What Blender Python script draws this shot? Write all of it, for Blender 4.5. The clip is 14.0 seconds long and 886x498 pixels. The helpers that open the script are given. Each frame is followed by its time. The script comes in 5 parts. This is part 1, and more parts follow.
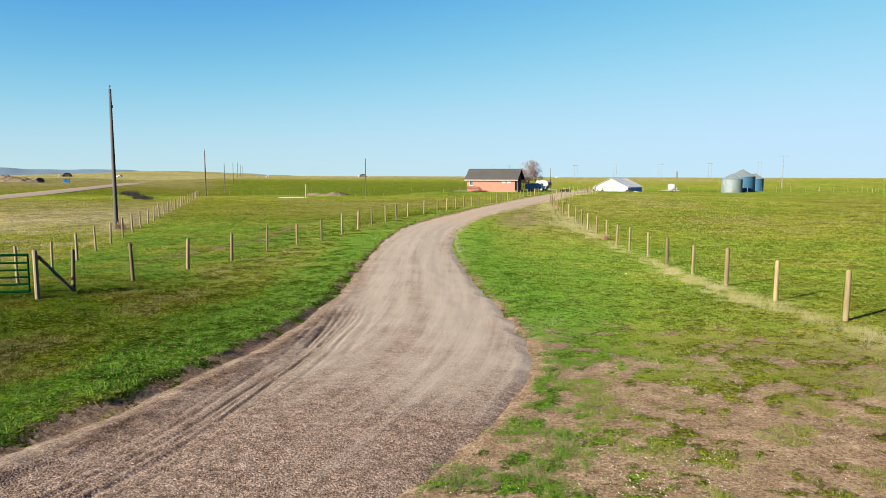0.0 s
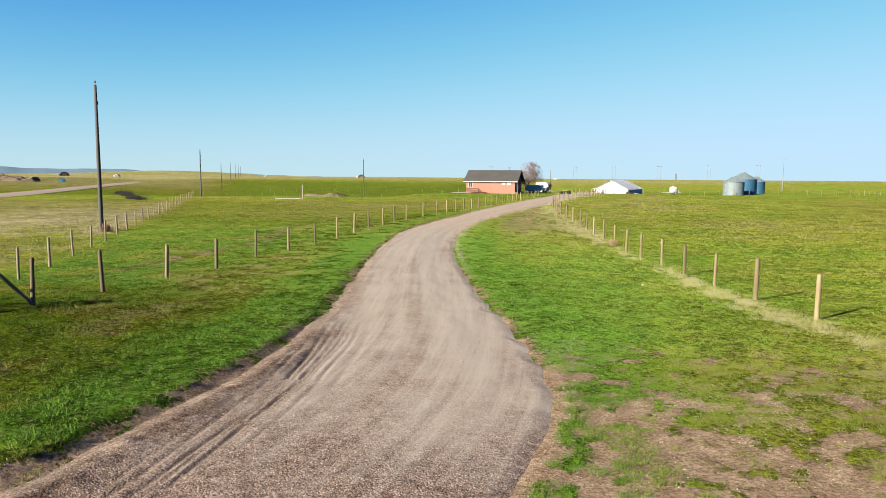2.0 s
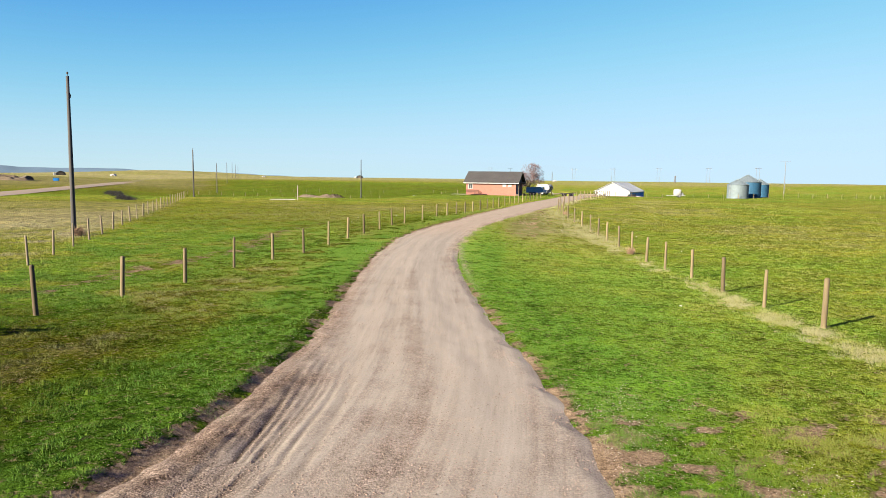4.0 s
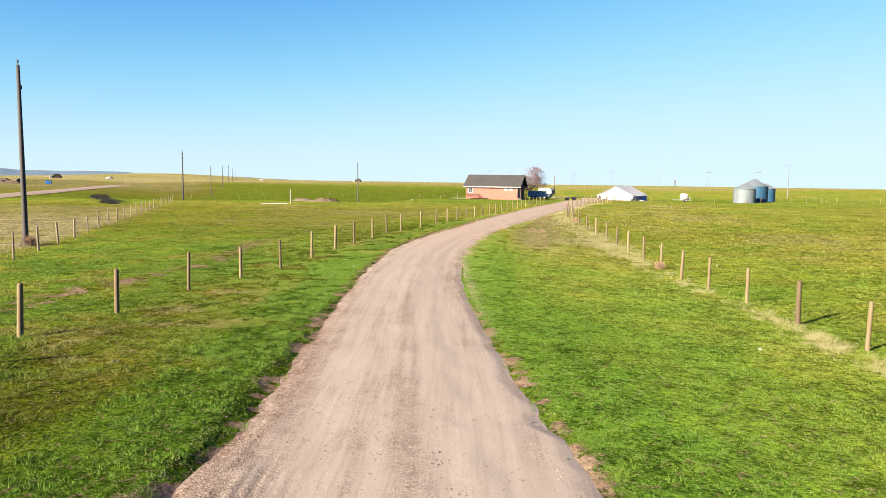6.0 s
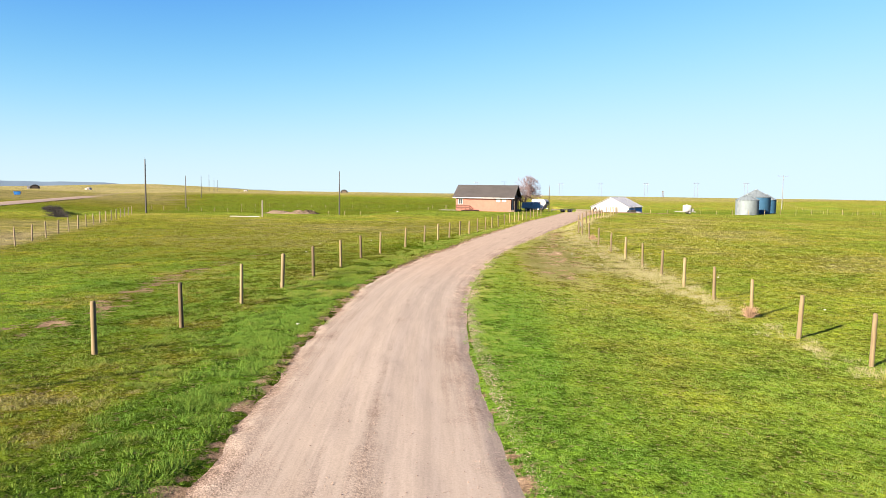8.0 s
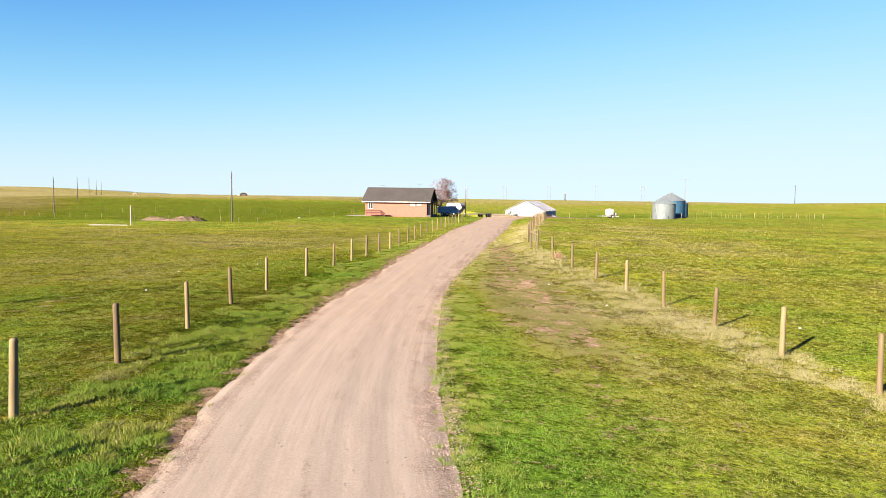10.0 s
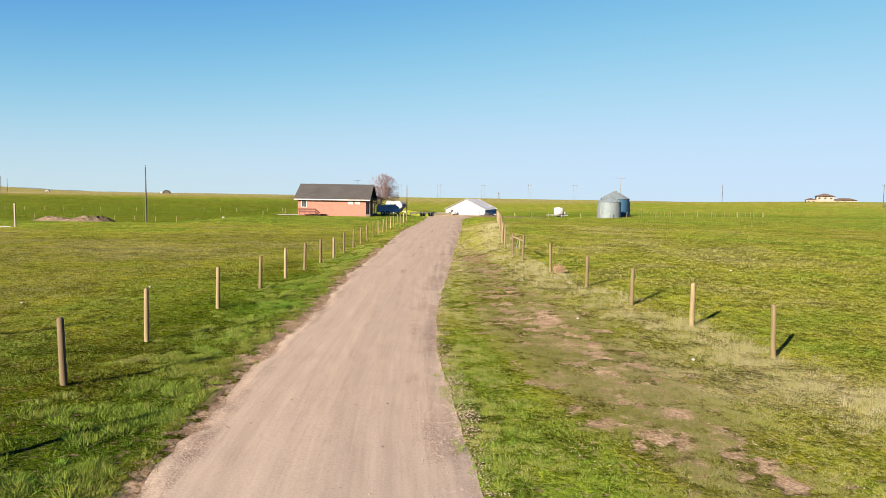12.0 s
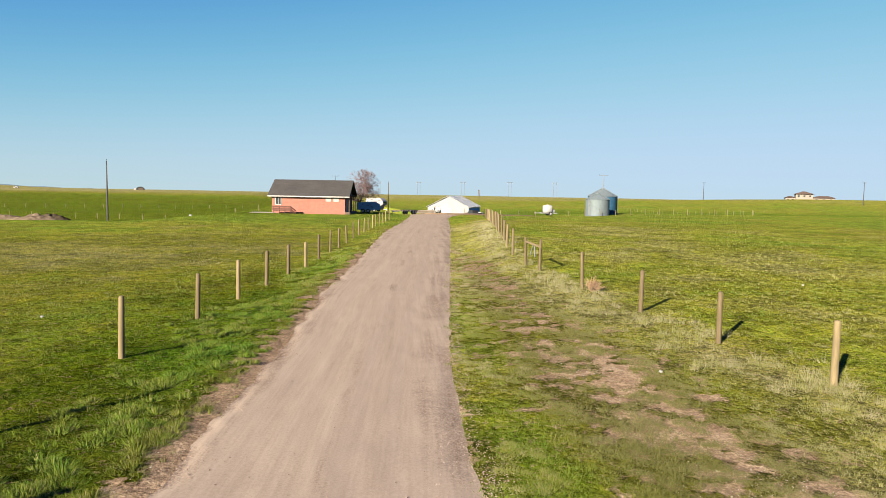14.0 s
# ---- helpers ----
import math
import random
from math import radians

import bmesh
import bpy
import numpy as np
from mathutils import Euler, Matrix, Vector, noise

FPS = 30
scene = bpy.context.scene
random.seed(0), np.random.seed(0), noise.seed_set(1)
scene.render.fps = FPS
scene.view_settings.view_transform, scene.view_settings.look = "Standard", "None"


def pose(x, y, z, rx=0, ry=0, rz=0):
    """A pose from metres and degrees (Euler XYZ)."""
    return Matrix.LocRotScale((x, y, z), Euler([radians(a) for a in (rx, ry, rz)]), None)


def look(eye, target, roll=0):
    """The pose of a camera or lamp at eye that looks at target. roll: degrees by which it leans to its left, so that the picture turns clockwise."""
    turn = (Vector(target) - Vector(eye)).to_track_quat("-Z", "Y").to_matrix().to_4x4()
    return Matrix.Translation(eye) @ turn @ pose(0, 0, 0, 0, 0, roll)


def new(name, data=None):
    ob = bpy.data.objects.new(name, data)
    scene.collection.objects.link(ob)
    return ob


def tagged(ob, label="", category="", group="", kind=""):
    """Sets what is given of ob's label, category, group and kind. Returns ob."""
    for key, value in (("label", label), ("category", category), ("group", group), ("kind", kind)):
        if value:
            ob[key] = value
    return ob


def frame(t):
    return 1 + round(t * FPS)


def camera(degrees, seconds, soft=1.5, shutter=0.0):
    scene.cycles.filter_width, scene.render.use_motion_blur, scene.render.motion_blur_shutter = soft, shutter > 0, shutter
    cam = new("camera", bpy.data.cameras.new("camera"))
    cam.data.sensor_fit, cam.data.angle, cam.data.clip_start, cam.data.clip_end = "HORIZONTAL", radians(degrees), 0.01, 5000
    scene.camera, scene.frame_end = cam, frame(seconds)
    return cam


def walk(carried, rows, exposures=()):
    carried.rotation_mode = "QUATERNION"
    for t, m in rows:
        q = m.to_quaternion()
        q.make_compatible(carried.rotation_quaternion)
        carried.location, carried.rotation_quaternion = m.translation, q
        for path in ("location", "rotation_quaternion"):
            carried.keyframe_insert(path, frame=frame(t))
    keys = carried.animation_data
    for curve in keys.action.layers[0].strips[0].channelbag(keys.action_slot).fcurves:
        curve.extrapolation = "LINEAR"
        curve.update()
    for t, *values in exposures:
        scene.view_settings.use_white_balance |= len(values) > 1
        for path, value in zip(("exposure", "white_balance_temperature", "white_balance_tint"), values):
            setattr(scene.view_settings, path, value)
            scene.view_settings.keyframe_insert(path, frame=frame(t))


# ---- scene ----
cam = camera(66.0, 14.0, soft=0.75)
PATH = [
    (0, (-0.366, -2.042, 3.658), (-0.648, -0.074, 3.446), 0.1),
    (0.5, (-0.463, -1.689, 3.679), (-0.742, 0.28, 3.468), 0.3),
    (1, (-0.544, -1.26, 3.692), (-0.823, 0.709, 3.48), 0.3),
    (1.5, (-0.654, -0.692, 3.668), (-0.932, 1.277, 3.459), 0.4),
    (2, (-0.775, 0.002, 3.689), (-1.052, 1.972, 3.48), 0.4),
    (2.5, (-0.966, 0.814, 3.698), (-1.241, 2.784, 3.491), 0.5),
    (3, (-1.139, 1.711, 3.697), (-1.414, 3.681, 3.491), 0.6),
    (5.5, (-2.02, 6.867, 3.682), (-2.288, 8.839, 3.48), 0.8),
    (6, (-2.255, 8.441, 3.665), (-2.523, 10.413, 3.47), 0.8),
    (6.5, (-2.539, 10.454, 3.683), (-2.808, 12.427, 3.496), 0.8),
    (7, (-2.925, 12.864, 3.698), (-3.192, 14.838, 3.52), 0.8),
    (7.5, (-3.36, 15.667, 3.677), (-3.628, 17.642, 3.507), 0.8),
    (8, (-3.868, 18.709, 3.623), (-4.099, 20.689, 3.46), 0.8),
    (10.5, (-6.419, 34.741, 3.658), (-6.314, 36.733, 3.509), 0.8),
    (11, (-6.75, 37.258, 3.6), (-6.596, 39.247, 3.451), 0.8),
    (11.5, (-7.014, 39.423, 3.551), (-6.816, 41.407, 3.403), 0.8),
    (12, (-7.177, 41.241, 3.528), (-6.936, 43.22, 3.376), 0.9),
    (12.5, (-7.297, 42.815, 3.506), (-7.017, 44.789, 3.35), 0.9),
    (13, (-7.329, 44.371, 3.466), (-7.042, 46.344, 3.308), 1.0),
    (13.5, (-7.257, 46.074, 3.437), (-6.968, 48.046, 3.279), 0.9),
    (14, (-7.125, 47.892, 3.454), (-6.824, 49.863, 3.295), 1.0),
]
EXPOSURES = [(0, 2.62, 6330, 5), (3, 2.63, 6230, 6), (5.5, 2.88, 6620, 12), (8, 2.94, 6650, 15), (10.5, 2.92, 6800, 17), (12, 2.60, 6650, 13), (14, 2.45, 6560, 10)]
walk(cam, [(t, look(eye, target, roll)) for t, eye, target, roll in PATH], EXPOSURES)


# ---- world and sun ----
SUN_EL, SUN_AZ = 21.5, 223.0  # degrees; azimuth clockwise from +y
world = bpy.data.worlds.new("sky")
scene.world = world
world.use_nodes = True
wn = world.node_tree.nodes
sky = wn.new("ShaderNodeTexSky")
sky.sky_type = "NISHITA"
sky.sun_disc = False
sky.sun_elevation = radians(SUN_EL)
sky.sun_rotation = radians(SUN_AZ)
sky.altitude = 2500
sky.air_density = 1.0
sky.dust_density = 0.0
sky.ozone_density = 5.0
parts_in, parts_out = wn.new("ShaderNodeSeparateColor"), wn.new("ShaderNodeCombineColor")
world.node_tree.links.new(sky.outputs[0], parts_in.inputs[0])
for k, (gain, power, level) in enumerate(((0.099, 2.5, 3.5), (0.132, 2.5, 6.06), (0.0800, 0.30, 0.0))):
    p = wn.new("ShaderNodeMath")
    p.operation = "POWER"
    p.inputs[1].default_value = power
    g = wn.new("ShaderNodeMath")
    g.operation = "MULTIPLY"
    g.inputs[1].default_value = gain
    world.node_tree.links.new(parts_in.outputs[k], p.inputs[0])
    world.node_tree.links.new(p.outputs[0], g.inputs[0])
    if level:
        # a / (a + level): haze takes it no further
        s, q = wn.new("ShaderNodeMath"), wn.new("ShaderNodeMath")
        s.operation, q.operation = "ADD", "DIVIDE"
        s.inputs[1].default_value = level
        world.node_tree.links.new(p.outputs[0], s.inputs[0])
        world.node_tree.links.new(p.outputs[0], q.inputs[0])
        world.node_tree.links.new(s.outputs[0], q.inputs[1])
        world.node_tree.links.new(q.outputs[0], g.inputs[0])
    world.node_tree.links.new(g.outputs[0], parts_out.inputs[k])
world.node_tree.links.new(parts_out.outputs[0], wn["Background"].inputs[0])
wn["Background"].inputs[1].default_value = 1.0
sun = new("sun", bpy.data.lights.new("sun", "SUN"))
sun.data.energy = 5.0
sun.data.angle = radians(0.53)
sun.data.color = (1.0, 0.86, 0.64)
s_el, s_az = radians(SUN_EL), radians(SUN_AZ)
sun_way = Vector((math.sin(s_az) * math.cos(s_el), math.cos(s_az) * math.cos(s_el), math.sin(s_el)))
sun.matrix_world = look(sun_way * 200, (0, 0, 0))

# ---- numbers that shape the land ----
TABLES = [np.random.RandomState(50 + k).rand(257, 257) for k in range(6)]


def vnoise(x, y, size, k=0):
    """Smooth noise from 0 to 1 with features of that size."""
    x, y = np.asarray(x, float) / size + 71.3, np.asarray(y, float) / size + 33.7
    xi, yi = np.floor(x).astype(int), np.floor(y).astype(int)
    fx, fy = x - xi, y - yi
    fx, fy = fx * fx * (3 - 2 * fx), fy * fy * (3 - 2 * fy)
    t = TABLES[k % 6]
    a, b = t[xi % 256, yi % 256], t[(xi + 1) % 256, yi % 256]
    c, d = t[xi % 256, (yi + 1) % 256], t[(xi + 1) % 256, (yi + 1) % 256]
    return (a * (1 - fx) + b * fx) * (1 - fy) + (c * (1 - fx) + d * fx) * fy


def fbm(x, y, size, k=0):
    return 0.53 * vnoise(x, y, size, k) + 0.28 * vnoise(x, y, size * 0.47, k + 1) + 0.19 * vnoise(x, y, size * 0.21, k + 2)


def smooth(a, b, v):
    v = np.clip((np.asarray(v, float) - a) / (b - a), 0, 1)
    return v * v * (3 - 2 * v)


# the drive: pairs of points on its two edges
DRIVE_L = [(-60, -22), (-30, -13), (-16, -4), (-10.5, 0.3), (-8.5, 3.0), (-7.3, 5.7), (-6.75, 8.3), (-6.3, 11.5), (-6.35, 15.4), (-6.96, 20.3), (-7.8, 25.6), (-8.75, 32.3), (-9.38, 37.5), (-9.85, 44), (-9.72, 51), (-9.12, 57.5), (-8.38, 63.5), (-7.75, 70.5), (-6.6, 79), (-5.0, 93), (-3.2, 107.5), (-0.6, 123), (1.8, 139), (3.5, 152), (5, 166)]
DRIVE_R = [(-56, -32), (-28, -21), (-13, -9.5), (-7, -3.2), (-3.6, 1.8), (-1.9, 5.1), (-0.85, 8), (-0.4, 11.2), (-1.0, 15), (-2.3, 20.3), (-3.45, 25.6), (-4.65, 32.3), (-5.35, 37.8), (-5.75, 44.5), (-5.65, 51), (-5.35, 57.2), (-4.6, 63), (-3.4, 70.5), (-2, 79), (0.3, 93.2), (2.6, 107.5), (5.2, 124), (8.0, 142), (11.5, 156), (18, 170)]


def spline(points, per):
    """Catmull-Rom through the points, per steps each."""
    p = np.array([points[0], *points, points[-1]], float)
    out = []
    for i in range(1, len(p) - 2):
        for s in np.arange(per) / per:
            a, b, c, d = p[i - 1], p[i], p[i + 1], p[i + 2]
            out.append(0.5 * (2 * b + (c - a) * s + (2 * a - 5 * b + 4 * c - d) * s * s + (3 * b - a - 3 * c + d) * s ** 3))
    out.append(p[-2])
    return np.array(out)


EDGE_L, EDGE_R = spline(DRIVE_L, 40), spline(DRIVE_R, 40)
KEEP = EDGE_L[:, 1] > 3.2
_LY, _LX = EDGE_L[KEEP, 1], EDGE_L[KEEP, 0]
_RY, _RX = EDGE_R[EDGE_R[:, 1] > 2.0, 1], EDGE_R[EDGE_R[:, 1] > 2.0, 0]


def edge_l(y):
    return np.interp(y, _LY, _LX)


def edge_r(y):
    return np.interp(y, _RY, _RX)


def to_drive(x, y):
    """Metres from the nearest edge of the drive; negative on it."""
    ahead = np.maximum(edge_l(y) - x, x - edge_r(y))
    # before the bend the drive runs off to the south-west
    ax, ay, bx, by = -5.0, 4.2, -58.0, -27.0
    k = np.clip(((x - ax) * (bx - ax) + (y - ay) * (by - ay)) / ((bx - ax) ** 2 + (by - ay) ** 2), 0, 1)
    bend = np.hypot(x - ax - k * (bx - ax), y - ay - k * (by - ay)) - 3.0
    return np.where(y > 4.5, ahead, np.where(y < 2.5, bend, np.minimum(ahead, bend)))


# fence posts: x, y
POSTS_L = [(-13.93, 16.04), (-13.58, 18.45), (-13.6, 22.0), (-13.3, 25.1), (-13.35, 29.0), (-13.1, 32.4), (-12.85, 35.75), (-12.7, 39.3), (-12.55, 42.6), (-12.48, 46.1), (-12.3, 49.75), (-12.24, 53.5), (-12.06, 57.5), (-11.35, 61.9), (-10.68, 65.8), (-10.2, 69.5), (-9.7, 72.9), (-9.2, 76.5), (-8.65, 79.8), (-8.17, 83.8), (-7.65, 88.0), (-7.15, 91.5), (-6.62, 95.6), (-6.05, 100.2), (-5.5, 104.6), (-4.97, 108.1), (-4.45, 111.5), (-3.9, 115.1), (-3.4, 118.7), (-2.8, 122.3), (-2.25, 125.8), (-1.6, 129.7), (-0.9, 133.7)]
POSTS_R = [(7.6, 11.9), (6.97, 15.4), (6.33, 18.4), (5.85, 21.8), (5.5, 25.3), (5.1, 28.5), (4.9, 32.5), (4.4, 35.66), (4.1, 39.17), (3.8, 42.4), (3.45, 45.6), (3.05, 48.8), (2.8, 52.3), (2.55, 56.1), (2.1, 59.25), (1.67, 62.5), (1.25, 65.8), (1.0, 69.8), (0.85, 74.3), (0.72, 75.9), (0.95, 79.0), (1.5, 82.4), (2.2, 85.8), (2.85, 89.2), (3.5, 92.7), (4.2, 96.2), (4.9, 99.8), (5.6, 103.4), (6.3, 107), (7.0, 110.6), (7.7, 114.2), (8.4, 117.8), (9.1, 121.4), (9.8, 125), (10.5, 128.6), (11.2, 132.2), (11.9, 135.8)]
_PL, _PR = np.array(POSTS_L), np.array(POSTS_R)
ZL = ([0, 16, 18.4, 22, 26, 32, 37, 42, 53, 58, 66, 70, 80, 100, 134, 155], [0.25, 0.27, 0.26, 0.1, 0.07, 0.0, -0.03, 0.06, 0.15, 0.1, 0.18, 0.11, 0.0, 0.0, 0.15, 0.17])
ZC = ([0, 20, 40, 60, 80, 110, 140, 160, 200, 240], [0.05, 0.05, 0.06, 0.12, 0.2, 0.2, 0.22, 0.1, -0.9, -1.9])
ZR = ([0, 15, 18.4, 22, 25.5, 30, 35.7, 39.2, 44, 52, 56, 59.2, 62.5, 66, 70, 75, 79, 86, 95, 110, 136, 170], [0.2, 0.2, 0.11, 0.02, -0.12, -0.2, -0.33, -0.41, -0.35, -0.2, -0.16, -0.03, 0.1, 0.28, 0.36, 0.45, 0.7, 0.9, 1.0, 0.9, 0.5, 0.1])


def zf(x, y):
    """Height of the land."""
    x, y = np.asarray(x, float), np.asarray(y, float)
    xl = np.interp(y, _PL[:, 1], _PL[:, 0])
    xr = np.interp(y, _PR[:, 1], _PR[:, 0])
    el, er = edge_l(y), edge_r(y)
    zl, zc, zr = np.interp(y, *ZL), np.interp(y, *ZC), np.interp(y, *ZR)
    # pasture to the left sinks behind a lip; the field to the right is nearly flat
    far_l = -0.1 + 0.3 * smooth(-30, -14, x) * smooth(90, 140, y) - 2.0 * smooth(106, 165, y + 0.12 * (x + 30)) * smooth(-21, -34, x) + 0.25 * (fbm(x, y, 30, 2) - 0.5)
    far_r = 0.15 + 0.75 * np.exp(-(((y - 98) / 30) ** 2) - ((x - 8) / 26) ** 2) - 0.55 * smooth(150, 200, y) - 2.6 * smooth(200, 300, y) + 0.3 * (fbm(x, y, 36, 3) - 0.5)
    far_l = far_l + smooth(112, 136, y) * smooth(168, 146, y) * smooth(-15, -27, x) * (0.25 + 0.4 * smooth(-68, -52, x))
    yard = np.exp(-(((x - 22) / 34) ** 4)) * smooth(165, 235, y) * -1.8
    z = np.where(x < xl, zl + (far_l - zl) * smooth(0, 17, xl - x), 0)
    z = np.where((x >= xl) & (x < el), zl + (zc - zl) * smooth(0, 1, (x - xl) / np.maximum(el - xl, 0.1)), z)
    z = np.where((x >= el) & (x < er), zc, z)
    z = np.where((x >= er) & (x < xr), zc + (zr - zc) * smooth(0, 1, (x - er) / np.maximum(xr - er, 0.1)), z)
    z = np.where(x >= xr, zr + (far_r - zr) * smooth(0, 22, x - xr), z) + yard
    r = np.hypot(x, y - 100)
    rise = smooth(300, 860, r)
    z_far = -3.2 * (1 - rise) + rise * (1.6 + 2.4 * (fbm(x, y, 420, 1) - 0.5)) + 1.5 * (fbm(x, y, 170, 4) - 0.5) - 9 * smooth(1300, 4500, r)
    # west of the house the land climbs steadily away from a hollow
    climb = np.interp(np.hypot(x, y), [0, 140, 175, 210, 246, 300, 343, 436, 800, 1500, 2600, 4500], [-1.8, -1.8, -1.8, -0.9, 0.4, 1.2, 1.7, 2.2, 2.4, 3.4, 2.5, -6.0])
    climb = climb + 0.9 * (fbm(x, y, 90, 4) - 0.5) * smooth(240, 420, r) + 1.3 * (fbm(x, y, 420, 1) - 0.5) * smooth(500, 1000, r)
    west = smooth(5, -45, x + 0.03 * (y - 150)) * smooth(-60, 60, y)
    z_far = z_far * (1 - west) + climb * west
    z_far = z_far + 6.3 * np.exp(-(((x - 330) / 220) ** 2) - ((y - 470) / 110) ** 2) + 11 * np.exp(-(((x + 735) / 90) ** 2) - ((y - 1330) / 300) ** 2)
    near = smooth(330, 170, r)
    d = to_drive(x, y)
    bumps = 0.07 * (fbm(x, y, 3.2, 0) - 0.5) * smooth(0.0, 1.5, d)
    bumps = bumps + 0.09 * (fbm(x, y, 1.0, 4) - 0.5) * smooth(0.15, 0.9, d) * smooth(110, 60, y) * (0.12 + 0.88 * smooth(-5, -8, x))
    bank = (0.10 + 0.03 * smooth(16, 9, y)) * smooth(0.02, 0.3, d) * smooth(3.0, 0.9, d) * (x < (el + er) / 2) * smooth(30, 16, y)
    gully = 0.55 * np.exp(-(((x + 79 + 0.47 * (y - 121)) / 4.0) ** 2) - ((y - 121) / 11) ** 2) - 1.2 * np.exp(-(((x + 73 + 0.47 * (y - 118)) / 3.0) ** 2) - ((y - 118) / 11) ** 2)
    land = z * near + z_far * (1 - near)
    bed = np.exp(-(((0.903 * x + 0.43 * y + 46) / 24) ** 2)) * smooth(-120, -20, y) * smooth(760, 500, y)
    level = np.interp(y, [0, 60, 130, 208, 296, 460, 700], [0.0, -0.4, -0.8, -0.4, -0.1, 1.4, 2.6])
    return land * (1 - bed) + level * bed + bumps + bank + gully


def zat(x, y):
    return float(zf(x, y))


# ---- what grows where ----
def dry_strip(x, y):
    """Tall pale grass along the right-hand fence."""
    xr = np.interp(y, _PR[:, 1], _PR[:, 0])
    off = x - xr + 0.55 + 0.5 * (vnoise(x, y, 3.0, 3) - 0.5)
    wide = np.interp(y, [6, 16, 26, 32, 45, 52, 66, 80, 100], [0.6, 0.45, 0.4, 0.35, 0.5, 1.0, 0.9, 0.8, 0.8])
    return np.exp(-((off / wide) ** 2)) * np.interp(y, [10, 15, 26, 30, 42, 48, 100], [0.4, 1, 1, 0.35, 0.4, 0.9, 0.9])


def bare(x, y):
    """Bare earth, 0 to 1, before it is broken into patches."""
    d = to_drive(x, y)
    apron = (0.36 * smooth(16.5, 12.0, y + 0.2 * (x - 3)) + 0.33 * smooth(12.0, 8.0, y + 0.2 * (x - 3))) * smooth(-1.6, 0.5, x)
    apron = apron * smooth(17, 12, x) * smooth(-9, -4, y)
    apron = np.maximum(apron, 0.66 * smooth(9.5, 6.0, y) * smooth(-3.2, -0.5, x) * smooth(17, 12, x) * smooth(-9, -4, y))
    verge = np.exp(-(((y - 58) / 12) ** 2)) * np.exp(-(((x + 2.2) / 1.6) ** 2)) * 0.57
    verge = np.maximum(verge, np.exp(-(((y - 75) / 12) ** 2)) * np.exp(-(((x + 1.4 - 0.08 * (y - 75)) / 0.9) ** 2)) * 0.5)
    edge = smooth(np.where((x < -6) & (y > 53), 0.85, np.where((x > -6) & (y > 25), 0.06, 0.42)), 0.0, d) * np.where((x > -6) & (y > 18), 0.35 + 0.4 * smooth(30, 22, y), 1.0) * np.interp(y, [0, 12, 16, 45, 53, 58, 90], [0.85, 0.75, 0.5, 0.5, 0.55, 0.8, 0.6])
    edge = edge * smooth(178, 168, y)
    track = np.exp(-(((x + 16.6 + 0.07 * (y - 30) + 0.5 * np.sin(y * 0.3)) / 0.7) ** 2)) * smooth(20, 26, y) * smooth(62, 44, y) * 0.38
    yard = 0.8 * smooth(150, 162, y) * smooth(222, 205, y) * smooth(2, 6, x) * smooth(30, 24, x)
    return np.clip(np.maximum.reduce([apron, verge, edge, track, yard]), 0, 1)


def cover(x, y):
    """How much of the ground the grass hides."""
    b = bare(x, y)
    n = smooth(0.22, 0.78, 0.34 * vnoise(x, y, 0.5, 1) + 0.38 * vnoise(x, y, 0.26, 4) + 0.28 * vnoise(x, y, 0.13, 2))
    return 1 - smooth(-0.2, 0.2, 1.12 * b - 0.12 - 0.82 * n)


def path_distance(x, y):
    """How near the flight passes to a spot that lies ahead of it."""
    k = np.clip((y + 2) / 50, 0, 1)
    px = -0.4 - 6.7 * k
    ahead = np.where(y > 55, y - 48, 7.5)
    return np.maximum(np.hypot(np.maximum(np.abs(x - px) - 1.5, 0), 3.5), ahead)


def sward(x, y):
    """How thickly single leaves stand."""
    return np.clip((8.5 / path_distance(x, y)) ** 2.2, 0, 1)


def fold(x, y):
    """The fold of land beyond the eastern field: lusher grass, with the hollow's shade painted in."""
    return smooth(225, 270, y) * smooth(400, 330, y + 0.25 * x) * smooth(14, 30, x) * smooth(330, 180, x)


def rank_shade(x, y):
    """Where grass is darkened: native stands instead of sown pasture, plus painted shade and lens falloff."""
    xl = np.interp(y, _PL[:, 1], _PL[:, 0])
    west = smooth(0.6, -0.8, x - edge_l(y))
    old = smooth(-2.5, 2, xl - x) * smooth(46, 56, y) * smooth(112, 95, y)
    return np.clip(west * ((0.55 + 0.4 * smooth(-10, -14, x)) * smooth(23, 14, y) * smooth(0.3, 3.2, to_drive(x, y)) + 0.15 + 0.52 * smooth(38, 52, y) * smooth(88, 72, y) * smooth(6, 2.5, to_drive(x, y))) + 0.35 * old + 0.42 * fold(x, y) + 0.6 * smooth(125, 150, y) * smooth(400, 330, y) * smooth(-15, -25, x) + (0.26 + 0.22 * smooth(1.2, -0.6, x - np.interp(y, _PR[:, 1], _PR[:, 0]))) * smooth(42, 56, y) * smooth(90, 66, y) * smooth(-6.2, -5.4, x) + 0.45 * smooth(0.1, 0.4, bare(x, y)) + 0.28 * smooth(1.5, 5, x) * smooth(26, 16, y) + (0.10 + 0.2 * smooth(52, 40, y)) * smooth(-0.5, 2.5, x - np.interp(y, _PR[:, 1], _PR[:, 0])) * smooth(130, 90, y) + 0.4 * (fbm(x, y, 5, 3) - 0.5) * west * smooth(30, 15, -x), 0, 1)


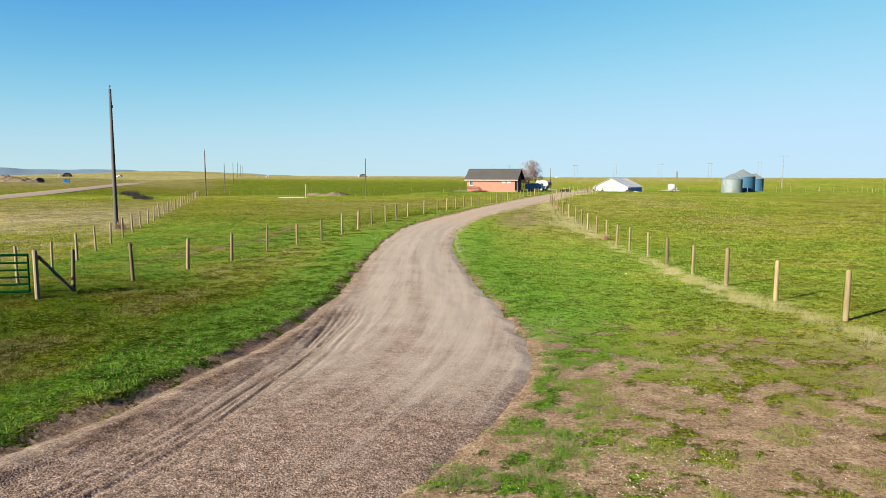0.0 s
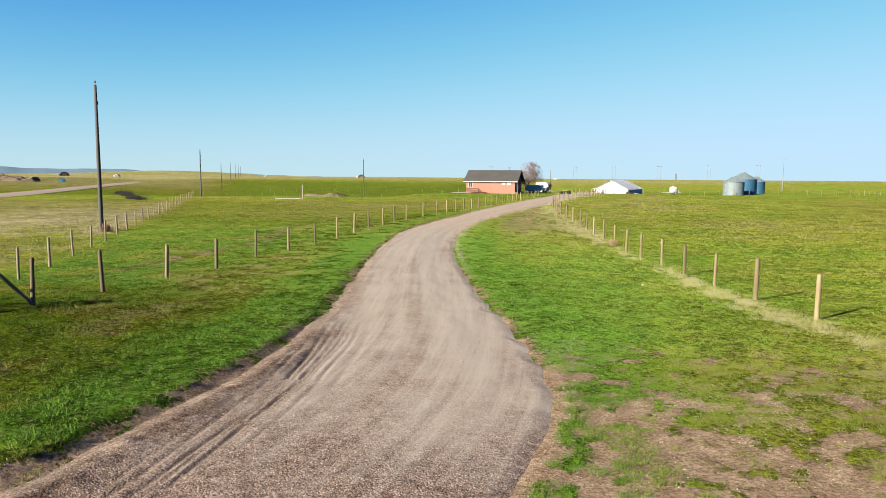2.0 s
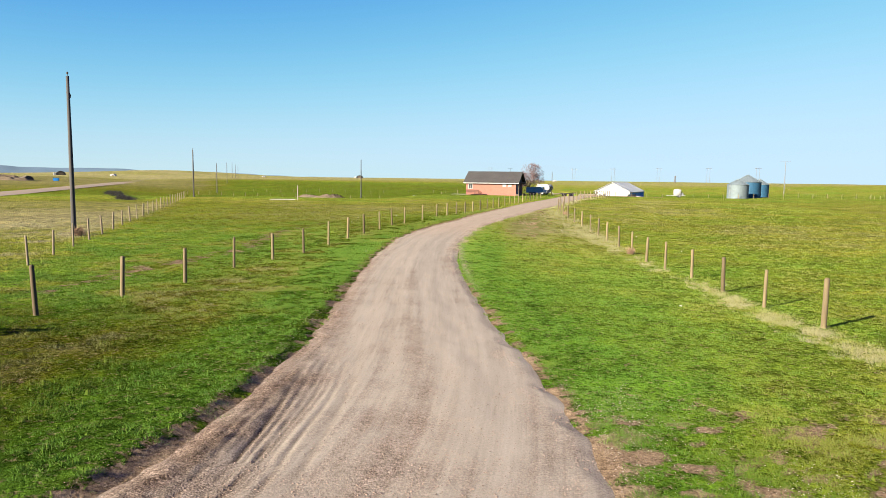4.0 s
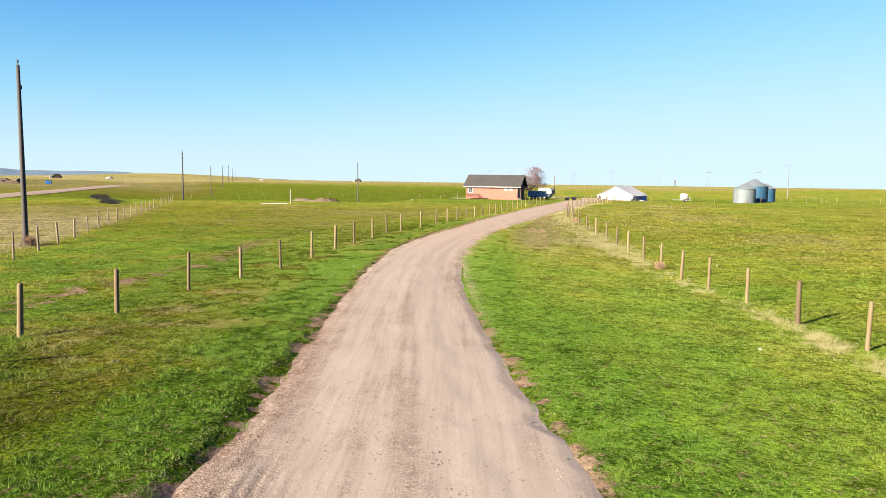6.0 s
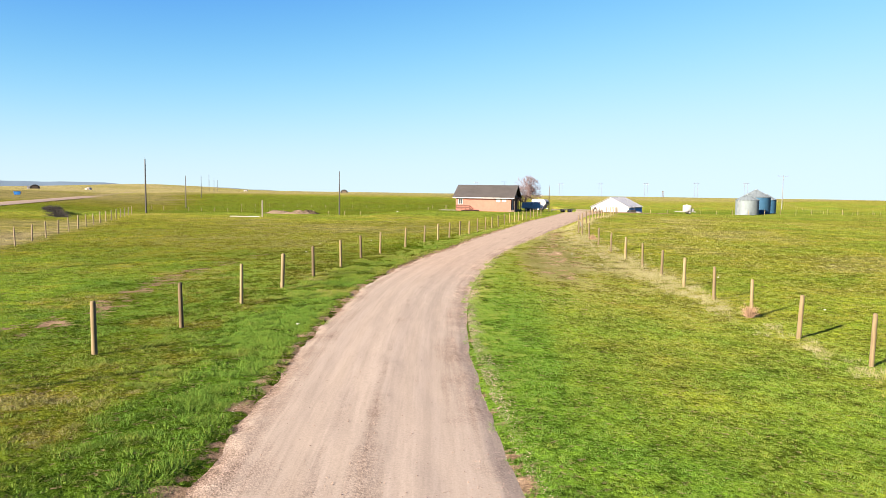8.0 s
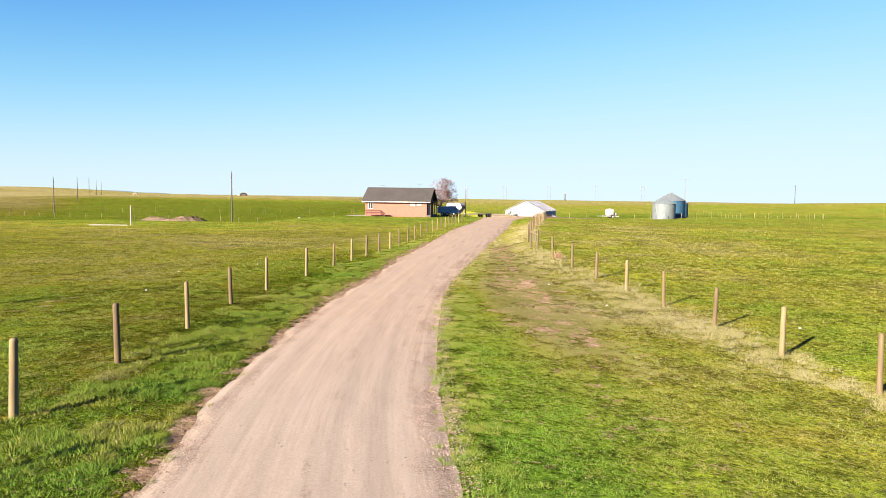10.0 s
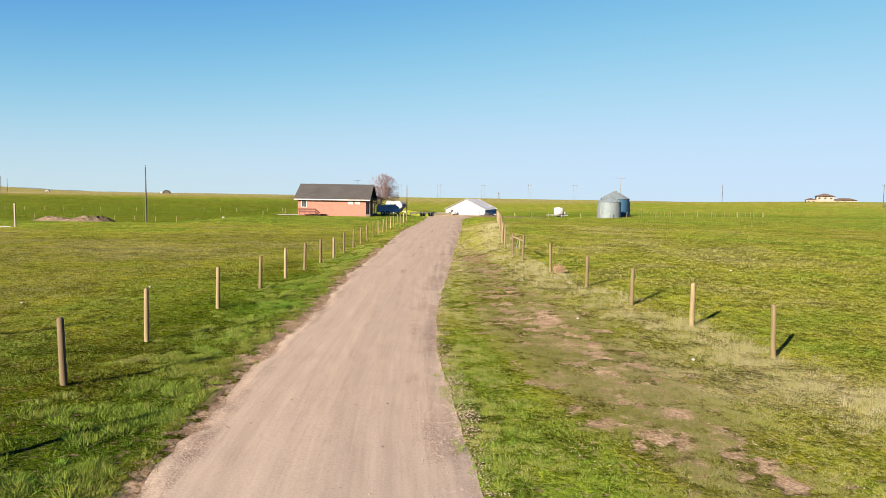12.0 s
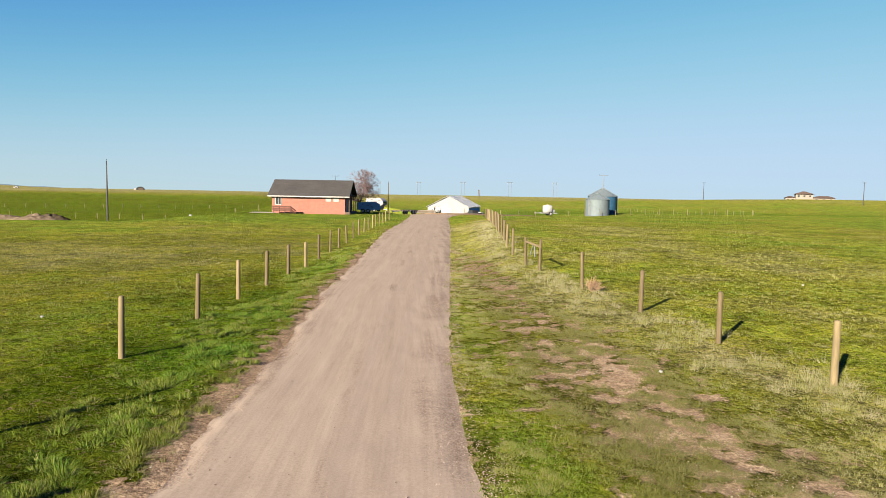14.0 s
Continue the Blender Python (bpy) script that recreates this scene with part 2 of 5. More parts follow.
def dryness(x, y):
    """0 lush green, 1 straw; far off, straw also stands in for haze."""
    n = fbm(x, y, 9, 5) - 0.5
    d = to_drive(x, y)
    base = 0.31 + 0.07 * smooth(36, 60, y) + 0.36 * n + 0.35 * (fbm(x, y, 2.2, 2) - 0.5)
    lush = np.exp(-(((d - 0.9) / 1.5) ** 2)) * np.where(x < -3, 1.0, 0.55) + smooth(34, 20, y) * smooth(9, 1, np.abs(x - 0.5)) * 0.5
    lush = lush * np.interp(y, [0, 30, 50, 70], [1.15, 1.1, 0.42, 0.3])
    line = -x - 18.4 - 0.465 * (y - 20.9)
    pasture = smooth(0.0, 2.5, line) * smooth(900, 500, y) * (0.18 + 0.35 * (fbm(x, y, 14, 1) - 0.5) + 0.45 * np.exp(-(((x + 44) / 18) ** 2) - ((y - 56) / 22) ** 2))
    slope = np.exp(-(((x + 24) / 14) ** 2) - ((y - 90) / 12) ** 2) * 0.22
    beyond = smooth(112, 135, y) * smooth(340, 280, y) * smooth(3, -3, line)
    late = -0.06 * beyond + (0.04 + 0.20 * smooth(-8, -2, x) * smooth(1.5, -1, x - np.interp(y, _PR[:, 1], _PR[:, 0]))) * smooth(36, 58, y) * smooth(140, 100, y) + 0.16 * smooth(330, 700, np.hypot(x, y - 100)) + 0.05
    straw = 0.34 * smooth(0.54, 0.72, fbm(x, y, 1.7, 5)) * smooth(-5, -8, x) * smooth(60, 40, y)
    out = base + straw - 0.42 * lush + pasture + slope + late + 0.12 * dry_strip(x, y) + 0.14 * smooth(0.1, 0.4, bare(x, y))
    out = out + 0.08 * smooth(0, 2, x) * smooth(24, 14, y) - 0.06 * smooth(-5, -8, x) * smooth(44, 30, y) + 0.04 * smooth(30, 50, y) * smooth(0, 4, x) * smooth(140, 100, y) + 0.03 * smooth(48, 60, y) * smooth(-11, -14, x) * smooth(115, 95, y)
    out = out + 0.24 * np.exp(-(((x + 10.2) / 1.9) ** 2) - ((y - 21) / 7) ** 2) + 0.10 * smooth(0.04, 0.2, bare(x, y)) * smooth(20, 12, y) * smooth(-1, 1, x)
    meadow = smooth(-12, -15, x) * smooth(1.5, -1.0, line) * smooth(14, 20, y) * smooth(62, 44, y)
    out = out - 0.17 * meadow
    out = out - 0.09 * smooth(0.5, 3.0, line) * smooth(80, 50, y) + 0.32 * np.exp(-(((line - 1.2) / 1.3) ** 2)) * smooth(30, 50, y)
    # the far country: a sown green field, and straw-coloured range beyond and beside it; its paling doubles as haze
    r = np.hypot(x, y)
    bands = fbm(x * 0.35, y, 60, 3) - 0.5
    sown = smooth(118, 136, y) * smooth(395, 370, r) * smooth(2.0, -1.0, line) * smooth(-8, -22, x)
    out = out + (0.32 + 0.3 * bands - out) * sown
    range_w = smooth(-1.0, 2.0, line) * smooth(75, 130, y) + smooth(370, 420, r) * smooth(-10, -40, x) * smooth(2.0, -1.0, line)
    out = out + (np.interp(r, [100, 210, 330], [0.40, 0.52, 0.84]) + (1.1 - 0.5 * smooth(200, 330, r)) * bands - out) * np.clip(range_w, 0, 1) * 0.85
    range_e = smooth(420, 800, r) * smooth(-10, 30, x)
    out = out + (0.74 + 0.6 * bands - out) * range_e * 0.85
    hollow = fold(x, y)
    out = out + (0.16 - out) * hollow * 0.8
    return np.clip(out, 0, 1)


# ---- materials ----
def material(name, rough=0.8, metal=0.0, spec=0.3):
    m = bpy.data.materials.new(name)
    m.use_nodes = True
    b = m.node_tree.nodes["Principled BSDF"]
    b.inputs["Roughness"].default_value = rough
    b.inputs["Metallic"].default_value = metal
    b.inputs["Specular IOR Level"].default_value = spec
    return m, m.node_tree, b


def node(tree, kind, **sets):
    n = tree.nodes.new(kind)
    for k, v in sets.items():
        n.inputs[k.replace("_", " ")].default_value = v
    return n


def noise_node(tree, size, detail=4.0, rough=0.6, coords=None, stretch=None):
    """Noise in world metres; returns its factor socket."""
    if coords is None:
        coords = tree.nodes.new("ShaderNodeNewGeometry").outputs["Position"]
    if stretch:
        mp = tree.nodes.new("ShaderNodeMapping")
        mp.inputs["Scale"].default_value = stretch
        tree.links.new(coords, mp.inputs["Vector"])
        coords = mp.outputs[0]
    n = node(tree, "ShaderNodeTexNoise", Scale=1.0 / size, Detail=detail, Roughness=rough)
    tree.links.new(coords, n.inputs["Vector"])
    return n.outputs["Fac"]


def ramp(tree, fac, stops):
    r = tree.nodes.new("ShaderNodeValToRGB")
    e = r.color_ramp.elements
    while len(e) < len(stops):
        e.new(0.5)
    for i, (p, c) in enumerate(stops):
        e[i].position, e[i].color = p, (*c, 1)
    tree.links.new(fac, r.inputs[0])
    return r.outputs[0]


def mix(tree, fac, a, b, blend="MIX"):
    n = tree.nodes.new("ShaderNodeMix")
    n.data_type, n.blend_type = "RGBA", blend
    for sock, v in ((n.inputs[0], fac), (n.inputs[6], a), (n.inputs[7], b)):
        if isinstance(v, bpy.types.NodeSocket):
            tree.links.new(v, sock)
        elif isinstance(v, tuple):
            sock.default_value = (*v, 1)
        else:
            sock.default_value = v
    return n.outputs[2]


def calc(tree, op, a, b=0.5, clamp=False):
    n = tree.nodes.new("ShaderNodeMath")
    n.operation, n.use_clamp = op, clamp
    for sock, v in zip(n.inputs, (a, b)):
        if isinstance(v, bpy.types.NodeSocket):
            tree.links.new(v, sock)
        else:
            sock.default_value = v
    return n.outputs[0]


def attr(tree, name):
    a = tree.nodes.new("ShaderNodeAttribute")
    a.attribute_name = name
    return a.outputs["Fac"]


def bump(tree, b, fac, strength, distance):
    n = node(tree, "ShaderNodeBump", Strength=strength, Distance=distance)
    tree.links.new(fac, n.inputs["Height"])
    tree.links.new(n.outputs[0], b.inputs["Normal"])


def simple(name, col, rough=0.7, metal=0.0, spec=0.3, vary=0.25, size=0.3, relief=0.0, stretch=None, own=False):
    """A colour broken up by noise at two scales."""
    m, t, b = material(name, rough, metal, spec)
    coords = t.nodes.new("ShaderNodeTexCoord").outputs["Object"] if own else None
    n1, n2 = noise_node(t, size, coords=coords, stretch=stretch), noise_node(t, size * 6, 3, coords=coords)
    dark = tuple(c * (1 - vary) for c in col)
    light = tuple(min(1, c * (1 + vary)) for c in col)
    f = calc(t, "ADD", calc(t, "MULTIPLY", n1, 0.6), calc(t, "MULTIPLY", n2, 0.4))
    t.links.new(ramp(t, f, [(0.3, dark), (0.7, light)]), b.inputs["Base Color"])
    r = calc(t, "ADD", calc(t, "MULTIPLY", n2, 0.25), rough - 0.12)
    t.links.new(r, b.inputs["Roughness"])
    if relief:
        bump(t, b, n1, 0.6, relief)
    return m


GRASS_STOPS = [(0.0, (0.048, 0.100, 0.014)), (0.28, (0.076, 0.115, 0.0165)), (0.52, (0.103, 0.112, 0.020)), (0.76, (0.124, 0.122, 0.056)), (1.0, (0.172, 0.157, 0.110))]

m_ground, t, b = material("turf_and_earth", 1.0, 0, 0.0)
tone = calc(t, "ADD", attr(t, "dry"), calc(t, "MULTIPLY", calc(t, "SUBTRACT", noise_node(t, 1.1, 5, 0.65), 0.5), 0.5))
tone = calc(t, "ADD", tone, calc(t, "MULTIPLY", calc(t, "SUBTRACT", noise_node(t, 14, 4), 0.5), 0.45), True)
grass = ramp(t, tone, GRASS_STOPS)
# this darker tint carries native grass and also shade among tall growth
grass = mix(t, attr(t, "rank_shade"), grass, mix(t, 1.0, grass, (0.42, 0.45, 0.24), "MULTIPLY"))
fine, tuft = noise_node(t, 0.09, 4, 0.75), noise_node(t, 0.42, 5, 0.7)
# dark gaps and bright tips between blades are painted in along the bump noise
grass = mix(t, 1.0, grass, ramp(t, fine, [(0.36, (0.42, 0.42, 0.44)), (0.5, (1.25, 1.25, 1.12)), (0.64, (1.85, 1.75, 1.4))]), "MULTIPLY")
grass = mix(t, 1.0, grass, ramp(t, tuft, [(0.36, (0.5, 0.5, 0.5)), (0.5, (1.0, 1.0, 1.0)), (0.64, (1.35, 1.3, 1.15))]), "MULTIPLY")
for size, low, high in ((2.0, 0.76, 1.18), (8.0, 0.86, 1.12)):
    mottle = noise_node(t, size, 5, 0.7)
    grass = mix(t, 1.0, grass, ramp(t, mottle, [(0.38, (low, low, low)), (0.5, (1, 1, 1)), (0.62, (high, high * 0.98, high * 0.9))]), "MULTIPLY")
# shade beneath standing blades is put into the turf colour, by their thickness
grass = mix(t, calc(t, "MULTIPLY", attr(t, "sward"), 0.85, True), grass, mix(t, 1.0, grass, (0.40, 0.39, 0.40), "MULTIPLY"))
earth = ramp(t, noise_node(t, 0.35, 6, 0.65), [(0.28, (0.070, 0.048, 0.032)), (0.52, (0.116, 0.084, 0.058)), (0.74, (0.168, 0.128, 0.092))])
earth = mix(t, 1.0, earth, ramp(t, noise_node(t, 0.05, 4, 0.8), [(0.36, (0.5, 0.48, 0.45)), (0.5, (1, 1, 1)), (0.64, (1.5, 1.5, 1.45))]), "MULTIPLY")
earth = mix(t, attr(t, "grit"), earth, mix(t, 1.0, earth, (1.6, 1.62, 1.6), "MULTIPLY"))
litter = calc(t, "SUBTRACT", calc(t, "MULTIPLY", calc(t, "SUBTRACT", noise_node(t, 0.12, 5, 0.7), 0.5), 2.8), attr(t, "open"))
covered = calc(t, "MULTIPLY", calc(t, "ADD", litter, 0.55), 2.6, True)
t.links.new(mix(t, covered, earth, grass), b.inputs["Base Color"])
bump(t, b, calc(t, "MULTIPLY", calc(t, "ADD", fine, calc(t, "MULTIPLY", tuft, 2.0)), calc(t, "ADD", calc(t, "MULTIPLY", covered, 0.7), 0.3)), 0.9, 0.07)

m_blade, t, b = material("grass_blade", 0.7, 0, 0.03)
leaf = ramp(t, attr(t, "tone"), [(p, (c[0] * 1.0, c[1] * 1.0, c[2] * 1.0)) for p, c in GRASS_STOPS])
t.links.new(mix(t, attr(t, "rank_shade"), leaf, mix(t, 1.0, leaf, (0.42, 0.45, 0.24), "MULTIPLY")), b.inputs["Base Color"])
# thin leaves curl and pass light on, so they shade half as if they lay flat
soft_up = t.nodes.new("ShaderNodeVectorMath")
soft_up.operation = "MULTIPLY_ADD"
t.links.new(t.nodes.new("ShaderNodeNewGeometry").outputs["Normal"], soft_up.inputs[0])
soft_up.inputs[1].default_value, soft_up.inputs[2].default_value = (0.6, 0.6, 0.6), (0, 0, 0.5)
unit = t.nodes.new("ShaderNodeVectorMath")
unit.operation = "NORMALIZE"
t.links.new(soft_up.outputs[0], unit.inputs[0])
t.links.new(unit.outputs[0], b.inputs["Normal"])

m_gravel, t, b = material("drive_gravel", 1.0, 0, 0.0)
lane = t.nodes.new("ShaderNodeCombineXYZ")
t.links.new(attr(t, "across"), lane.inputs[0])
t.links.new(calc(t, "MULTIPLY", attr(t, "along"), 0.04), lane.inputs[1])
coarse, lumps, tiny = noise_node(t, 1.6, 4), noise_node(t, 0.16, 4, 0.7), noise_node(t, 0.035, 3, 0.75)
pebble = node(t, "ShaderNodeTexVoronoi", Scale=36.0)
t.links.new(t.nodes.new("ShaderNodeNewGeometry").outputs["Position"], pebble.inputs["Vector"])
shade = t.nodes.new("ShaderNodeSeparateColor")
t.links.new(pebble.outputs["Color"], shade.inputs[0])
mid = calc(t, "ADD", calc(t, "MULTIPLY", shade.outputs[0], 0.2), calc(t, "MULTIPLY", lumps, 0.8))
streaks = noise_node(t, 0.30, 5, 0.65, coords=lane.outputs[0])
stone = ramp(t, mid, [(0.32, (0.052, 0.038, 0.031)), (0.5, (0.098, 0.073, 0.060)), (0.68, (0.162, 0.126, 0.108))])
packed = ramp(t, streaks, [(0.28, (0.152, 0.132, 0.115)), (0.5, (0.168, 0.147, 0.129)), (0.72, (0.186, 0.164, 0.145))])
thin_streaks = noise_node(t, 0.07, 4, 0.7, coords=lane.outputs[0])
packed = mix(t, 1.0, packed, ramp(t, thin_streaks, [(0.36, (0.94, 0.935, 0.93)), (0.5, (1, 1, 1)), (0.64, (1.05, 1.05, 1.05))]), "MULTIPLY")
packed = mix(t, attr(t, "clay"), packed, mix(t, 1.0, packed, (1.07, 1.01, 0.97), "MULTIPLY"))
patchy = calc(t, "ADD", calc(t, "SUBTRACT", coarse, 0.5), calc(t, "SUBTRACT", streaks, 0.5))
wear = calc(t, "ADD", calc(t, "ADD", attr(t, "worn"), calc(t, "MULTIPLY", patchy, 1.5)), 0.1, True)
col = mix(t, wear, stone, packed)
speck = ramp(t, tiny, [(0.34, (0.42, 0.41, 0.40)), (0.5, (1, 1, 1)), (0.66, (1.5, 1.5, 1.5))])
col = mix(t, calc(t, "SUBTRACT", 1.0, calc(t, "MULTIPLY", wear, 0.82)), col, mix(t, 1.0, col, speck, "MULTIPLY"))
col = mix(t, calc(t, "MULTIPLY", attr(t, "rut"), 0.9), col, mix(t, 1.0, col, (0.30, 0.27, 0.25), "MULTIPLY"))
t.links.new(col, b.inputs["Base Color"])
rough_h = calc(t, "SUBTRACT", calc(t, "ADD", tiny, calc(t, "MULTIPLY", lumps, 0.8)), calc(t, "MULTIPLY", pebble.outputs["Distance"], 1.0))
bump(t, b, calc(t, "MULTIPLY", rough_h, calc(t, "SUBTRACT", 1.0, calc(t, "MULTIPLY", wear, 0.95))), 0.5, 0.018)

m_stone = simple("loose_stone", (0.13, 0.097, 0.0824), 0.95, 0, 0.0, vary=0.5, size=0.06)
m_pebble = simple("pale_pebble", (0.2, 0.182, 0.16), 0.95, 0, 0.0, vary=0.4, size=0.08)
m_post, t, b = material("treated_post_wood", 0.8, 0, 0.25)
streak = noise_node(t, 0.05, coords=t.nodes.new("ShaderNodeTexCoord").outputs["Object"], stretch=(1, 1, 0.1))
own = t.nodes.new("ShaderNodeObjectInfo").outputs["Random"]
wood = mix(t, own, (0.120, 0.096, 0.054), (0.044, 0.032, 0.018))
t.links.new(mix(t, 1.0, wood, ramp(t, streak, [(0.3, (0.7, 0.68, 0.66)), (0.7, (1.2, 1.2, 1.2))]), "MULTIPLY"), b.inputs["Base Color"])
bump(t, b, streak, 0.5, 0.004)
m_oldwood = simple("weathered_dark_wood", (0.0554, 0.0433, 0.0333), 0.85, vary=0.35, size=0.05, relief=0.004, stretch=(1, 1, 0.1))
m_oldpost = simple("grey_brown_post_wood", (0.0939, 0.0748, 0.0527), 0.85, vary=0.35, size=0.05, relief=0.004, stretch=(1, 1, 0.1), own=True)
m_pole = simple("weathered_pole", (0.0277, 0.0266, 0.0288), 0.85, vary=0.3, size=0.06, relief=0.004, stretch=(1, 1, 0.08))
# weathered grey, lifted towards blue to paint haze over the far pylons
m_farwood = simple("weathered_hazy_timber", (0.085, 0.09, 0.10), 0.9, 0, 0.1, vary=0.2, size=0.5)
m_green = simple("green_gate_paint", (0.001, 0.013, 0.005), 0.8, 0, 0.0, vary=0.2, size=0.2)
m_wallpink = simple("salmon_siding", (0.160, 0.070, 0.057), 0.8, 0, 0.1, vary=0.14, size=0.5)
m_roof = simple("charcoal_shingle", (0.0266, 0.0255, 0.0266), 0.9, vary=0.4, size=0.25, relief=0.01)
m_white = simple("white_paint", (0.205, 0.205, 0.215), 0.6, 0, 0.2, vary=0.10, size=0.8)
m_barnwall = simple("white_ribbed_sheet", (0.165, 0.165, 0.172), 0.6, 0, 0.2, vary=0.12, size=1.5)
m_metalroof = simple("pale_metal_roof", (0.17, 0.18, 0.20), 0.55, 0.3, 0.4, vary=0.15, size=1.0)
m_galv = simple("galvanised_steel", (0.085, 0.108, 0.125), 0.7, 0.4, 0.3, vary=0.18, size=0.7)
m_bluesteel = simple("blue_grey_steel", (0.012, 0.048, 0.095), 0.65, 0.1, 0.3, vary=0.2, size=0.7)
m_blue = simple("blue_paint", (0.018, 0.13, 0.36), 0.6, 0, 0.15, vary=0.2, size=0.6)
m_slate = simple("faded_blue_paint", (0.12, 0.23, 0.35), 0.5, 0, 0.3, vary=0.25, size=0.4)
m_dark = simple("dark_rubber", (0.0111, 0.0111, 0.0116), 0.7, vary=0.2, size=0.1)
m_steel = simple("grey_steel", (0.28, 0.28, 0.29), 0.5, 0.5, 0.5, vary=0.2, size=0.3)
m_brown = simple("brown_stained_wood", (0.0471, 0.0166, 0.0122), 0.75, vary=0.3, size=0.1, relief=0.003, stretch=(0.2, 1, 1))
m_bark = simple("grey_bark", (0.045, 0.036, 0.033), 0.9, 0, 0.1, vary=0.35, size=0.1, relief=0.01)
m_twig = simple("bare_twigs", (0.086, 0.060, 0.062), 0.9, 0, 0.1, vary=0.25, size=0.3)
m_dark_heap = simple("dark_heap_surface", (0.034, 0.027, 0.019), 0.95, 0, 0.0, vary=0.6, size=0.4, relief=0.12)
m_soil = simple("heaped_soil", (0.088, 0.069, 0.050), 0.95, 0, 0.0, vary=0.5, size=0.6, relief=0.12)
m_scrub = simple("dead_scrub", (0.012, 0.011, 0.010), 0.9, vary=0.4, size=0.2)
m_straw = simple("dead_tumbleweed", (0.144, 0.0939, 0.061), 0.9, vary=0.3, size=0.1)
# the blue-grey of the wooded hills is distance haze put into their colour
m_hills = simple("haze_blue_hills", (0.075, 0.11, 0.15), 0.95, 0, 0.0, vary=0.2, size=220)
m_tan = simple("pale_stucco", (0.125, 0.108, 0.096), 0.8, vary=0.1, size=2)
m_brownroof = simple("brown_roof", (0.055, 0.040, 0.034), 0.9, 0, 0.1, vary=0.2, size=1)
m_glass, t, b = material("window_glass", 0.06, 0, 0.6)
b.inputs["Base Color"].default_value = (0.02, 0.025, 0.03, 1)
m_road = simple("county_road_gravel", (0.116, 0.0862, 0.0638), 0.93, vary=0.15, size=3.0)


# ---- mesh helpers ----
def link_mesh(name, bm, mat, parent=None, label="", smoothed=False):
    me = bpy.data.meshes.new(name)
    if smoothed:
        for f in bm.faces:
            f.smooth = True
    bm.to_mesh(me)
    bm.free()
    for m in mat if isinstance(mat, (list, tuple)) else [mat]:
        me.materials.append(m)
    ob = new(name, me)
    if parent is not None:
        ob.parent = parent
    if label:
        tagged(ob, label=label)
    return ob


def part(name, bm, mat, parent, label="", smoothed=False):
    return link_mesh(name, bm, mat, parent, label, smoothed)


def thing(name, x, y, label, category, rz=0.0, z=None, group="", kind=""):
    e = new(name)
    e.empty_display_size = 0.3
    e.matrix_world = pose(x, y, zat(x, y) if z is None else z, 0, 0, rz)
    return tagged(e, label, category, group, kind)


def box(bm, cx, cy, cz, sx, sy, sz, m=None, bev=0.0):
    """A box by centre and size; bev rounds its edges."""
    r = bmesh.ops.create_cube(bm, size=1.0, matrix=(m or Matrix()) @ Matrix.Translation((cx, cy, cz)) @ Matrix.Diagonal((sx, sy, sz, 1)))
    if bev:
        edges = list({e for v in r["verts"] for e in v.link_edges})
        bmesh.ops.bevel(bm, geom=edges, offset=bev, segments=1, affect="EDGES", profile=0.5)
    return bm


def rod(bm, a, c, r1, r2=None, seg=8):
    """A tapered round bar from a to c."""
    a, c = Vector(a), Vector(c)
    d = c - a
    m = Matrix.Translation((a + c) / 2) @ d.to_track_quat("Z", "Y").to_matrix().to_4x4()
    bmesh.ops.create_cone(bm, cap_ends=True, segments=seg, radius1=r1, radius2=r1 if r2 is None else r2, depth=d.length, matrix=m)
    return bm


def loft(bm, rings):
    """Skin between rings of equally many points."""
    vs = [[bm.verts.new(p) for p in ring] for ring in rings]
    for a, c in zip(vs, vs[1:]):
        for i in range(len(a)):
            j = (i + 1) % len(a)
            bm.faces.new((a[i], a[j], c[j], c[i]))
    return vs


def prism(bm, outline, y0, y1):
    """A shape in x and z pushed along y."""
    a = [bm.verts.new((x, y0, z)) for x, z in outline]
    c = [bm.verts.new((x, y1, z)) for x, z in outline]
    bm.faces.new(a)
    bm.faces.new(c[::-1])
    for i in range(len(a)):
        j = (i + 1) % len(a)
        bm.faces.new((a[j], a[i], c[i], c[j]))
    bmesh.ops.recalc_face_normals(bm, faces=bm.faces)
    return bm


def big_mesh(name, verts, faces, mat, attrs=(), smoothed=False):
    """A mesh from arrays; attrs: (name, values by vertex)."""
    me = bpy.data.meshes.new(name)
    n = faces.shape[1]
    me.vertices.add(len(verts))
    me.vertices.foreach_set("co", np.ascontiguousarray(verts, dtype=np.float32).ravel())
    me.loops.add(faces.size)
    me.loops.foreach_set("vertex_index", np.ascontiguousarray(faces, dtype=np.int32).ravel())
    me.polygons.add(len(faces))
    me.polygons.foreach_set("loop_start", np.arange(0, faces.size, n, dtype=np.int32))
    me.polygons.foreach_set("use_smooth", np.full(len(faces), smoothed))
    me.update(calc_edges=True)
    for k, v in attrs:
        a = me.attributes.new(k, "FLOAT", "POINT")
        a.data.foreach_set("value", np.ascontiguousarray(v, dtype=np.float32))
    me.materials.append(mat)
    return new(name, me)


def grid_faces(nx, ny):
    i, j = np.meshgrid(np.arange(nx - 1), np.arange(ny - 1), indexing="ij")
    a = i * ny + j
    return np.stack([a, a + ny, a + ny + 1, a + 1], -1).reshape(-1, 4)


# ---- ground ----
def steps(lo, hi, fine, far_lo, far_hi, grow=1.13):
    out = list(np.arange(lo, hi, fine))
    s, v = fine, hi
    while v < far_hi:
        out.append(v)
        s *= grow
        v += s
    out.append(far_hi)
    s, v = fine, lo
    while v > far_lo:
        s *= grow
        v -= s
        out.insert(0, max(v, far_lo))
    return np.array(out)


